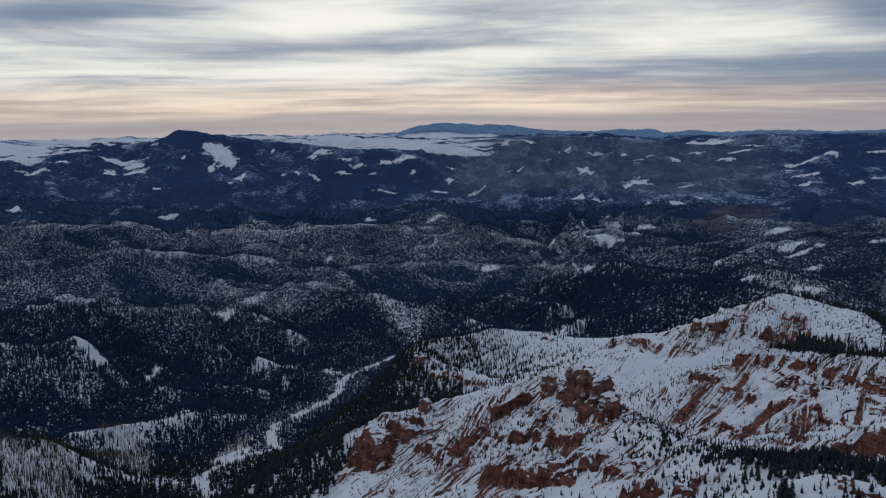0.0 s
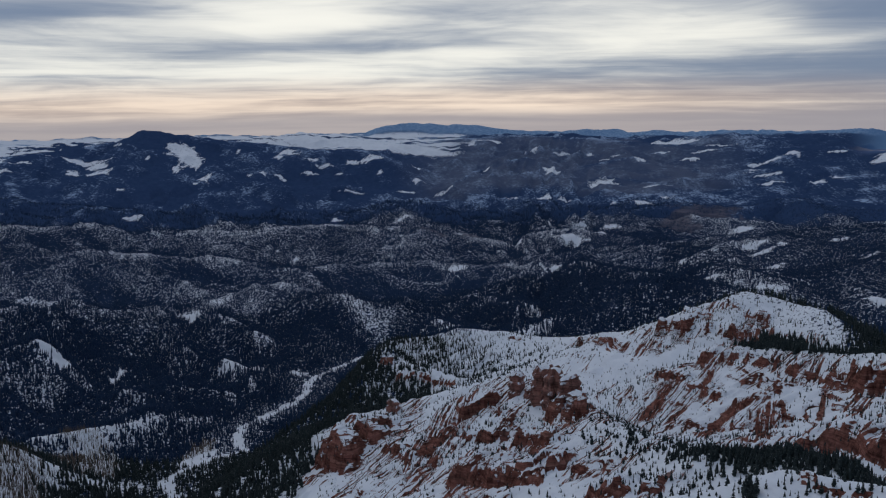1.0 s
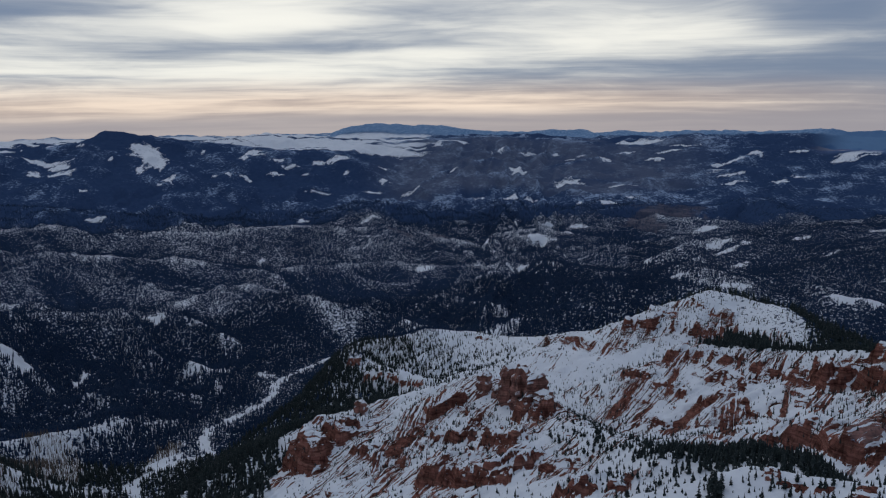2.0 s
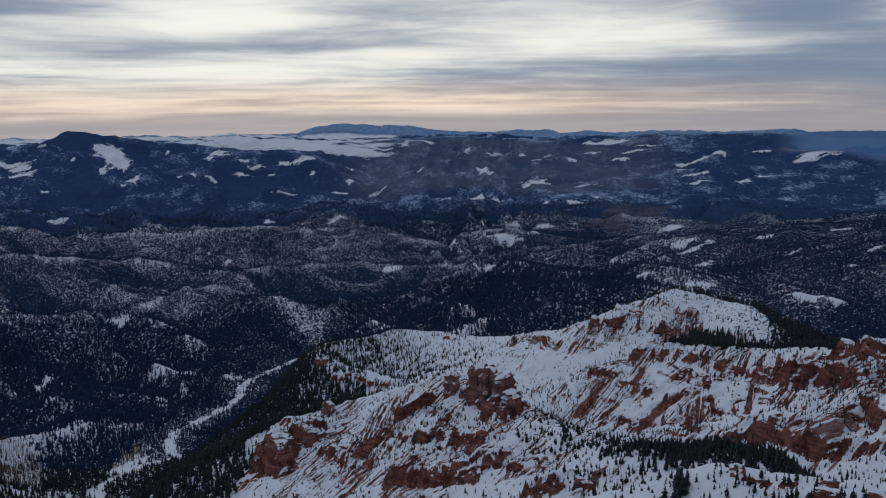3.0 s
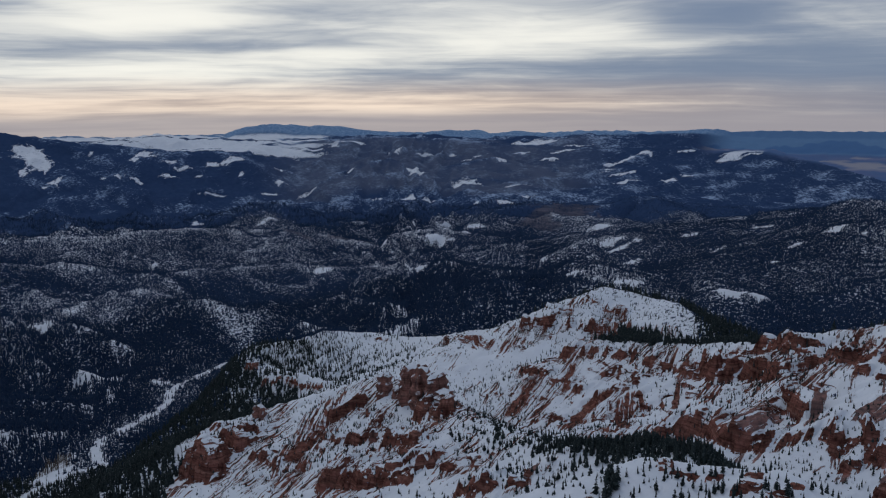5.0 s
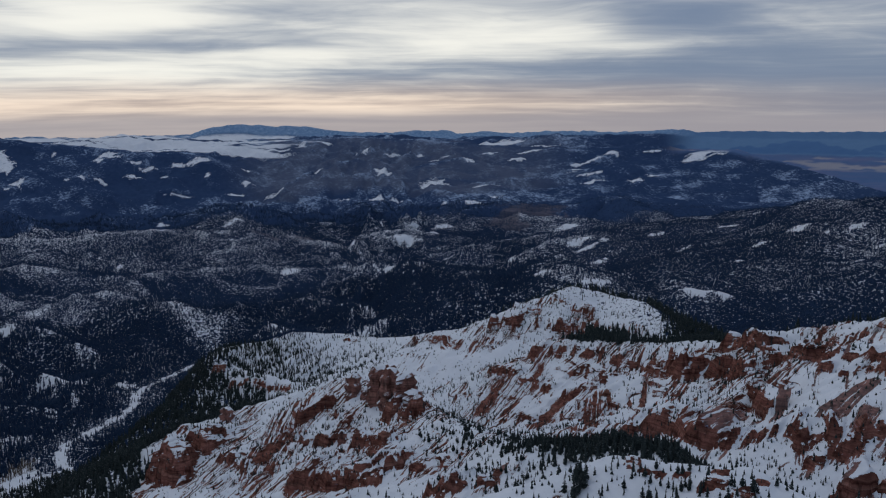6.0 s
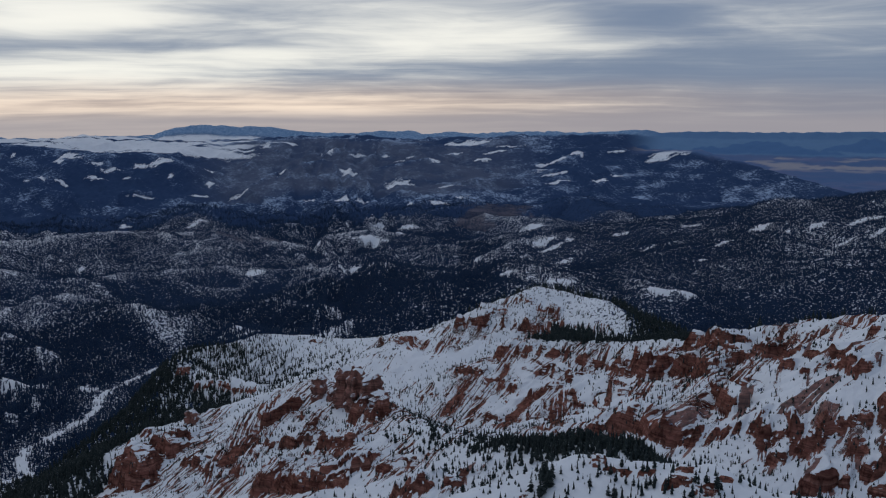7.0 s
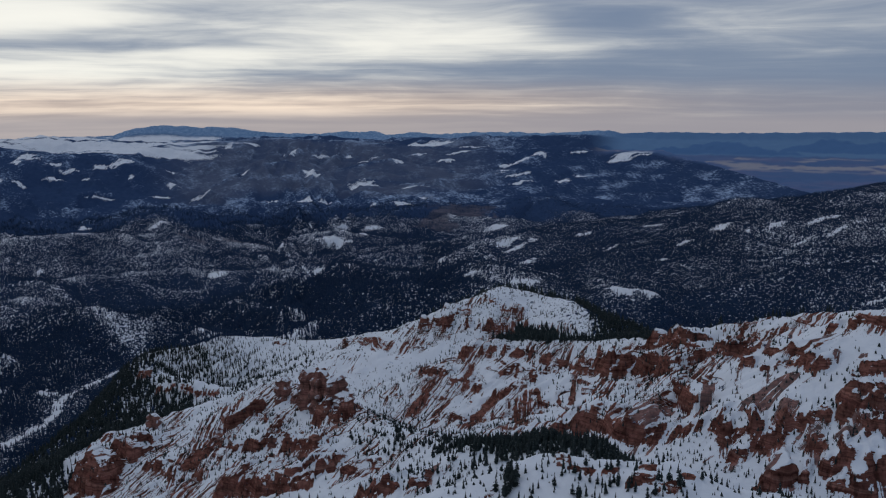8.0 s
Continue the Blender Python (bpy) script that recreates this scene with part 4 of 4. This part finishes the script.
    wood = wood * (1 - white) * (1 - 0.03 * smooth(azd, 17, 23) * smooth(r, 1350, 1600)) * (1 - 0.1 * smooth(azd, 33, 37) * smooth(r, 1200, 1400) * smooth(r, 2300, 2000))
    bank = np.zeros(x.shape)
    for mx, my, across, deep in BARE_BANKS:
        d = np.hypot((x - mx) / across, (y - my) / deep) + 0.5 * fbm(x / 50, y / 50, 4, 15, 0.6)
        bank = np.maximum(bank, smooth(d, 1.1, 0.6))
    for name, data in (("red", red), ("far", far), ("scrub", scrub), ("plain", plain), ("wood", wood), ("rib_u", rib_u), ("rib_v", rib_v), ("crest", crest), ("haze_blue", haze_blue), ("snowy", snowy), ("hollow", hollow), ("bank", bank), ("ribs", ribs), ("cliff", cliff), ("mesas", mesas), ("flats", flats), ("beyond", smooth(r + wave, 4615, 4640))):
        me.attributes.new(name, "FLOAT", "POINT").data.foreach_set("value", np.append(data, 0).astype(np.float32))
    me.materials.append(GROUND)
    return tagged(new("ground", me), "snow-covered canyon land with red rock ledges and wooded hills", "ground", kind="structure")


ground = make_ground()


# ---- trees ----
def cone_template(levels, sides, seed):
    """A conifer's crown, one metre high, of stacked ragged skirts."""
    rng = np.random.default_rng(seed)
    verts, tris = [], []
    for k in range(levels):
        lo = 0.05 + 0.80 * k / levels
        hi = min(1.0, lo + 1.25 / levels + 0.08) if k < levels - 1 else 1.0
        rad = 0.155 * (1 - 0.78 * k / levels)
        base = len(verts)
        verts.append((rng.uniform(-0.02, 0.02), rng.uniform(-0.02, 0.02), hi))
        for s in range(sides):
            a = 2 * math.pi * (s + 0.5 * (k % 2)) / sides
            q = rad * rng.uniform(0.45, 1.35)
            verts.append((q * math.cos(a), q * math.sin(a), lo + rng.uniform(-0.06, 0.06)))
        tris += [(base, base + 1 + s, base + 1 + (s + 1) % sides) for s in range(sides)]
    return np.array(verts), np.array(tris)


def scatter_mesh(name, x, y, z, height, templates, mat, girth=None):
    """One mesh of many crowns."""
    rng = np.random.default_rng(len(x))
    pick, turn = rng.integers(0, len(templates), len(x)), rng.uniform(0, 6.28, len(x))
    girth = rng.uniform(0.75, 1.25, len(x)) if girth is None else girth
    vs, fs, n = [], [], 0
    for k, (tv, tf) in enumerate(templates):
        s = np.nonzero(pick == k)[0]
        c, d = np.cos(turn[s])[:, None], np.sin(turn[s])[:, None]
        w = (height[s] * girth[s])[:, None]
        vx = x[s][:, None] + w * (tv[:, 0] * c - tv[:, 1] * d)
        vy = y[s][:, None] + w * (tv[:, 0] * d + tv[:, 1] * c)
        vz = z[s][:, None] + height[s][:, None] * tv[:, 2] - 0.15
        vs.append(np.stack([vx, vy, vz], -1).reshape(-1, 3))
        fs.append((tf[None] + (n + len(tv) * np.arange(len(s)))[:, None, None]).reshape(-1, 3))
        n += len(tv) * len(s)
    v, f = np.concatenate(vs), np.concatenate(fs)
    me = bpy.data.meshes.new(name)
    me.vertices.add(len(v))
    me.vertices.foreach_set("co", v.ravel().astype(np.float32))
    me.loops.add(len(f) * 3)
    me.loops.foreach_set("vertex_index", f.ravel().astype(np.int32))
    me.polygons.add(len(f))
    me.polygons.foreach_set("loop_start", (np.arange(len(f)) * 3).astype(np.int32))
    me.update(calc_edges=True)
    me.materials.append(mat)
    return new(name, me)


def random_spots(rng, count, r0, r1, a0, a1):
    r = np.sqrt(rng.uniform(r0 * r0, r1 * r1, count))
    a = np.radians(rng.uniform(a0, a1, count))
    return r * np.sin(a), r * np.cos(a)


def make_woods():
    rng = np.random.default_rng(5)
    # valley and hills
    x, y = random_spots(rng, 88000, 1850, 3500, -26.5, 42.5)
    nx, ny = random_spots(rng, 62000, 600, 1850, 8, 42.5)
    mx, my = random_spots(rng, 88000, 600, 1850, -26.5, 8)
    nx, ny = np.append(nx, mx), np.append(ny, my)
    sx, sy = rng.uniform(-60, 200, 14000), rng.uniform(950, 1170, 14000)
    on = inside(sx, sy, OPEN_SLOPE)
    wx, wy = random_spots(rng, 60000, 1150, 2500, 15, 42.5)
    x, y = np.concatenate([x, nx, sx[on], wx]), np.concatenate([y, ny, sy[on], wy])
    thin = fbm(x / 110, y / 110, 3, 61) + 0.5 * fbm(x / 28, y / 28, 2, 64)
    h, red, rib_u, rib_v, crest, hollow, ribs, cliff = land_height(x, y)
    slope = inside(x, y, OPEN_SLOPE)
    keep = (red < 0.3) & (rng.uniform(0, 1, len(x)) > 0.93 * open_ground(x, y)) & (rng.uniform(0, 1, len(x)) < (0.80 + 0.16 * thin + 0.3 * hollow) * (1 - np.where(np.hypot(x, y) < 2000, 0.8, 0.45) * crest * np.where(inside(x, y, DEEP_WOODS[1]), 0.4, 1)) * np.where(slope, np.where((x > 20) & (y < 1100 - 0.55 * x), 0.14, 0.42 + 0.34 * smooth(x + 40 * thin, 150, 20) + 0.4 * thin), 1))
    x, y, h, slope = x[keep], y[keep], h[keep], slope[keep]
    size = rng.uniform(5, 12, len(x)) * np.where(slope, 0.42 + 0.18 * smooth(x + 40 * fbm(x / 50, y / 50, 2, 67), 150, 20), 1) * (1 - 0.3 * smooth(off_line(x, y, RIVER), 50, 20)) * (1 + 0.15 * np.clip(fbm(x / 300, y / 300, 2, 66), -1, 1))
    size = size * (1 - 0.45 * smooth(np.degrees(np.arctan2(x, y)), 14, 20) * smooth(np.hypot(x, y), 1150, 1350))
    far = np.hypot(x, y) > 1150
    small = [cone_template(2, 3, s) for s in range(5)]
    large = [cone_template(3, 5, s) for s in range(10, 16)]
    a = scatter_mesh("forest", x[far], y[far], h[far], size[far], small, HAZY_NEEDLES)
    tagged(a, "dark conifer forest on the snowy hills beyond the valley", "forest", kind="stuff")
    b = scatter_mesh("valley_forest", x[~far], y[~far], h[~far], size[~far], large, NEEDLES)
    tagged(b, "dark spruce forest along the snowy valley floor", "forest", kind="stuff")
    # leafless trunks on the burnt slopes
    x, y = random_spots(rng, 46000, 800, 1250, -26.5, -10)
    h, red, rib_u, rib_v, crest, hollow, ribs, cliff = land_height(x, y)
    o = open_ground(x, y) * (off_line(x, y, RIVER) > 25)
    keep = (o > 0.4) & (rng.uniform(0, 1, len(x)) < 0.75 + 0.5 * fbm(x / 30, y / 30, 3, 77))
    x, y, h = x[keep], y[keep], h[keep]
    d = scatter_mesh("bare_trunks", x, y, h, rng.uniform(4, 9, len(x)), [cone_template(1, 4, 3)], BARK, rng.uniform(0.16, 0.42, len(x)))
    tagged(d, "leafless grey trunks on a snowy burnt slope", "trees", kind="stuff")
    # scattered small trees on the ledges
    x, y = random_spots(rng, 21000, 260, 1120, -6, 44)
    h, red, rib_u, rib_v, crest, hollow, ribs, cliff = land_height(x, y)
    thin = fbm(x / 60, y / 60, 3, 71)
    keep = (red > 0.2) & (rng.uniform(0, 1, len(x)) < 0.35 + 0.8 * thin + 0.35 * (np.arctan2(x, y) > 0.42))
    x, y, h = x[keep], y[keep], h[keep]
    sx, sy = random_spots(rng, 26000, 280, 1120, -6, 44)
    sz, red = land_height(sx, sy)[:2]
    on = (red > 0.05) & (rng.uniform(0, 1, len(sx)) < 0.45 + 0.8 * fbm(sx / 35, sy / 35, 3, 73))
    e = scatter_mesh("low_shrubs", sx[on], sy[on], sz[on], rng.uniform(0.7, 2.4, on.sum()), [cone_template(1, 5, s) for s in range(40, 44)], NEEDLES, rng.uniform(1.2, 2.6, on.sum()))
    tagged(e, "low dark shrubs poking through the snow on the slopes", "shrubs", kind="stuff")
    c = scatter_mesh("ledge_trees", x, y, h, rng.uniform(1.3, 4.6, len(x)), large, NEEDLES)
    tagged(c, "small scattered conifers on snowy red ledges", "trees", kind="stuff")


make_woods()


# ---- single conifers on the near ridges ----
def part(name, bm, mat, parent, label=""):
    """One mesh object under a thing or a part."""
    me = bpy.data.meshes.new(name)
    bm.to_mesh(me)
    bm.free()
    me.materials.append(mat)
    ob = new(name, me)
    ob.parent = parent
    return tagged(ob, label)


def trunk_mesh(height, rng):
    bm = bmesh.new()
    rings = []
    lean = rng.uniform(-0.02, 0.02), rng.uniform(-0.02, 0.02)
    for k in range(5):
        z = height * 0.95 * k / 4
        rad = max(0.02, 0.022 * height * (1 - 0.97 * k / 4) * (1.25 if k == 0 else 1))
        rings.append([bm.verts.new((lean[0] * z + rad * math.cos(a), lean[1] * z + rad * math.sin(a), z - (1.2 if k == 0 else 0)))
                      for a in [2 * math.pi * s / 6 for s in range(6)]])
    for lo, hi in zip(rings, rings[1:]):
        for s in range(6):
            bm.faces.new((lo[s], lo[(s + 1) % 6], hi[(s + 1) % 6], hi[s]))
    return bm


def crown_mesh(height, rng, bare=0.08, wide=0.19, whorls=13):
    """Whorls of drooping boughs, each bough a ragged pointed blade with a kinked spine."""
    bm = bmesh.new()
    for k in range(whorls):
        f = k / (whorls - 1)
        z = height * (bare + (0.97 - bare) * f)
        reach = height * wide * (1 - f) ** 0.6 * rng.uniform(0.45, 1.3) + 0.12
        count = 9 if f < 0.6 else 6
        for s in range(count):
            if rng.uniform() < 0.2:
                continue
            a = 2 * math.pi * (s + rng.uniform(-0.3, 0.3)) / count + k
            q = reach * rng.uniform(0.6, 1.15)
            droop = q * rng.uniform(0.25, 0.6)
            w = q * rng.uniform(0.3, 0.5) + 0.1
            c, d = math.cos(a), math.sin(a)
            root = bm.verts.new((0, 0, z + 0.13 * height / whorls))
            left = bm.verts.new((0.55 * q * c - w * d, 0.55 * q * d + w * c, z - 0.35 * droop))
            right = bm.verts.new((0.55 * q * c + w * d, 0.55 * q * d - w * c, z - 0.35 * droop))
            spine = bm.verts.new((0.5 * q * c, 0.5 * q * d, z + 0.1 * droop))
            tip = bm.verts.new((q * c, q * d, z - droop))
            for tri in ((root, left, spine), (root, spine, right), (left, tip, spine), (spine, tip, right), (left, root, right), (left, right, tip)):
                bm.faces.new(tri)
    bm.verts.ensure_lookup_table()
    # leader
    top = bm.verts.new((0, 0, height))
    base = [bm.verts.new((0.05 * height * math.cos(a), 0.05 * height * math.sin(a), height * 0.86)) for a in (0.3, 2.4, 4.5)]
    for s in range(3):
        bm.faces.new((base[s], base[(s + 1) % 3], top))
    return bm


def make_conifer(height, seed, wide, label):
    rng = np.random.default_rng(seed)
    tree = new("conifer")
    part("trunk", trunk_mesh(height, rng), BARK, tree)
    part("crown", crown_mesh(height, rng, rng.uniform(0.04, 0.14), wide), NEEDLES, tree)
    return tagged(tree, label, "tree", "conifers on the near ridges")


def spots_along(rng, line, spread, count):
    line = np.array(line, float)
    seg = rng.integers(0, len(line) - 1, count)
    t = rng.uniform(0, 1, count)[:, None]
    p = line[seg] * (1 - t) + line[seg + 1] * t
    p = p + rng.normal(0, spread, (count, 2))
    return p[:, 0], p[:, 1]


def plant_conifers():
    rng = np.random.default_rng(11)
    kinds = [make_conifer(9.0, 1, 0.21, "dark green spruce standing in snow on the ridge"), make_conifer(9.0, 2, 0.27, "broad dark green fir standing in snow on the ridge"),
             make_conifer(9.0, 3, 0.17, "slender dark green spruce standing in snow on the ridge"), make_conifer(9.0, 4, 0.24, "ragged dark green spruce standing in snow on the ridge")]
    used = [False] * len(kinds)
    groups = [(BELT, 7.0, 110, 4.5, 8.0), (LOOSE, 13.0, 130, 3.5, 7.5), (NEAR_SLOPE, 6.0, 34, 4.0, 8.0), (CLUMP, 2.2, 9, 7.0, 10.5), (FLANK, 8.0, 26, 4.0, 8.0)]
    for line, spread, count, low, high in groups:
        x, y = spots_along(rng, line, spread, count)
        z = land_height(x, y)[0]
        for px, py, pz in zip(x, y, z):
            k = int(rng.integers(0, len(kinds)))
            s = rng.uniform(low, high) / 9.0
            m = pose(px, py, pz - 0.2, rng.uniform(-2, 2), rng.uniform(-2, 2), rng.uniform(0, 360)) @ Matrix.Diagonal((s, s, s, 1))
            if used[k]:
                copy_thing(kinds[k], m)
            else:
                used[k] = True
                kinds[k].matrix_basis = m


BELT = [(121, 560), (130, 520), (138, 480), (150, 440), (166, 415), (178, 392), (190, 368), (206, 345)]
LOOSE = [(108, 565), (126, 580), (118, 530), (138, 527), (128, 480), (139, 462), (135, 425)]
NEAR_SLOPE = [(110, 298), (124, 300), (133, 294), (128, 289), (142, 288), (138, 283), (152, 273), (162, 272)]
CLUMP = [(114, 305), (117, 303), (109, 298)]
FLANK = [(112, 450), (126, 420), (137, 426)]
plant_conifers()


def belt_woods():
    """The dense narrow belts behind the ridges."""
    rng = np.random.default_rng(23)
    large = [cone_template(5, 6, s) for s in range(30, 36)]
    for line, spread, count, low, high, label in (
            ([(142, 468), (156, 436), (168, 420), (176, 398), (186, 380), (198, 358), (208, 342)], 6.5, 850, 3.4, 7.4, "dense dark spruce belt behind the near snowy ridge"),
            ([(331, 875), (343, 854), (356, 834), (330, 800), (286, 788), (302, 752), (317, 722), (341, 667), (352, 625)], 5.5, 1000, 5.0, 9.0, "dense dark spruce belt along the amphitheatre rim"),
            ([(345, 800), (372, 760), (395, 700), (420, 620), (440, 560)], 28.0, 1500, 5.0, 9.0, "dark spruce forest on the slope behind the rim")):
        x, y = spots_along(rng, line, spread, count)
        z = land_height(x, y)[0]
        tagged(scatter_mesh("spruce_belt", x, y, z, rng.uniform(low, high, count), large, NEEDLES, rng.uniform(1.0, 1.6, count)), label, "trees", kind="stuff")


belt_woods()


# ---- rock towers ----
def rock_material():
    m, N, bsdf = material("red_limestone")
    geo = N.node("ShaderNodeNewGeometry")
    pos = geo.outputs["Position"]
    sep, nsep = N.node("ShaderNodeSeparateXYZ"), N.node("ShaderNodeSeparateXYZ")
    N.feed(sep.inputs[0], pos)
    N.feed(nsep.inputs[0], geo.outputs["Normal"])
    rock = red_rock(N, pos, sep)
    fine = N.noise(pos, 0.8, 4.0, 0.6)
    top = N.step(N.math("ADD", nsep.outputs[2], N.math("MULTIPLY", N.math("SUBTRACT", fine, 0.5), 0.5)), 0.55, 0.72)
    N.feed(bsdf.inputs["Base Color"], N.mix(top, rock, (0.78, 0.81, 0.86)))
    bsdf.inputs["Roughness"].default_value = 0.9
    flute = N.noise(N.xyz(N.math("MULTIPLY", sep.outputs[0], 0.5), N.math("MULTIPLY", sep.outputs[1], 0.5), N.math("MULTIPLY", sep.outputs[2], 0.12)), 1.0, 4.0)
    bumped(N, bsdf, N.math("ADD", flute, N.math("MULTIPLY", fine, 0.4)), 2.0, 0.8)
    return m


ROCK = rock_material()


def rock_tower(x, y, width, depth, tall, turn, seed, label):
    """A weathered tower of banded rock: ledges and necks up its height, fluted sides, a broken top."""
    rng = np.random.default_rng(seed)
    z0 = float(land_height(np.array([x]), np.array([y]))[0][0]) - 5
    sides, levels = 26, 16
    lobes = [(rng.integers(2, 8), rng.uniform(0, 6.28), rng.uniform(0.04, 0.13)) for _ in range(5)]
    bm = bmesh.new()
    rings = []
    for k in range(levels + 1):
        f = k / levels
        bed = 1 + 0.11 * math.sin(f * 23 + seed) + rng.uniform(-0.06, 0.06)
        scale = (1.12 - 0.30 * f ** 1.6) * bed if k < levels else 0.62
        ring = []
        for s in range(sides):
            a = 2 * math.pi * s / sides
            q = scale * (1 + sum(amp * math.sin(n * a + ph + 0.5 * f) for n, ph, amp in lobes)) * (1 + rng.uniform(-0.05, 0.05))
            cut = tall * 0.05 * math.sin(2 * a + seed) + tall * 0.02 * math.sin(5 * a + 2 * seed)
            ring.append(bm.verts.new((0.5 * width * q * math.cos(a), 0.5 * depth * q * math.sin(a), -3 + (tall + 5 + cut * f * f) * f)))
        rings.append(ring)
    for lo, hi in zip(rings, rings[1:]):
        for s in range(sides):
            bm.faces.new((lo[s], lo[(s + 1) % sides], hi[(s + 1) % sides], hi[s]))
    bm.faces.new(rings[-1])
    me = bpy.data.meshes.new("rock_tower")
    bm.to_mesh(me)
    bm.free()
    me.materials.append(ROCK)
    ob = new("rock_tower", me)
    ob.matrix_world = pose(x, y, z0, 0, 0, turn)
    return tagged(ob, label, "rock", "rock towers on the ridges")


for number, (x, y, width, depth, tall, turn, label) in enumerate((
        (80, 706, 12, 10, 19, 20, "low tower of red banded limestone beside a taller one"), (88, 690, 9, 9, 11, 60, "short stump of red limestone in the snow"),
        (96, 676, 17, 12, 28, 10, "tall fluted tower of red banded limestone"), (102, 660, 18, 14, 29, 80, "tall blocky tower of red limestone with a broken top"),
        (110, 648, 19, 11, 19, 35, "squat tower of red limestone on the ridge"), (114, 636, 15, 10, 11, 50, "low red limestone block on the ridge"),
        (64, 640, 7, 6, 11, 15, "slim fin of red limestone in a snow chute"), (-17, 790, 10, 9, 13, 0, "blunt tower of red limestone at the end of the ridge"))):
    rock_tower(x, y, width, depth, tall, turn, 50 + number, label)
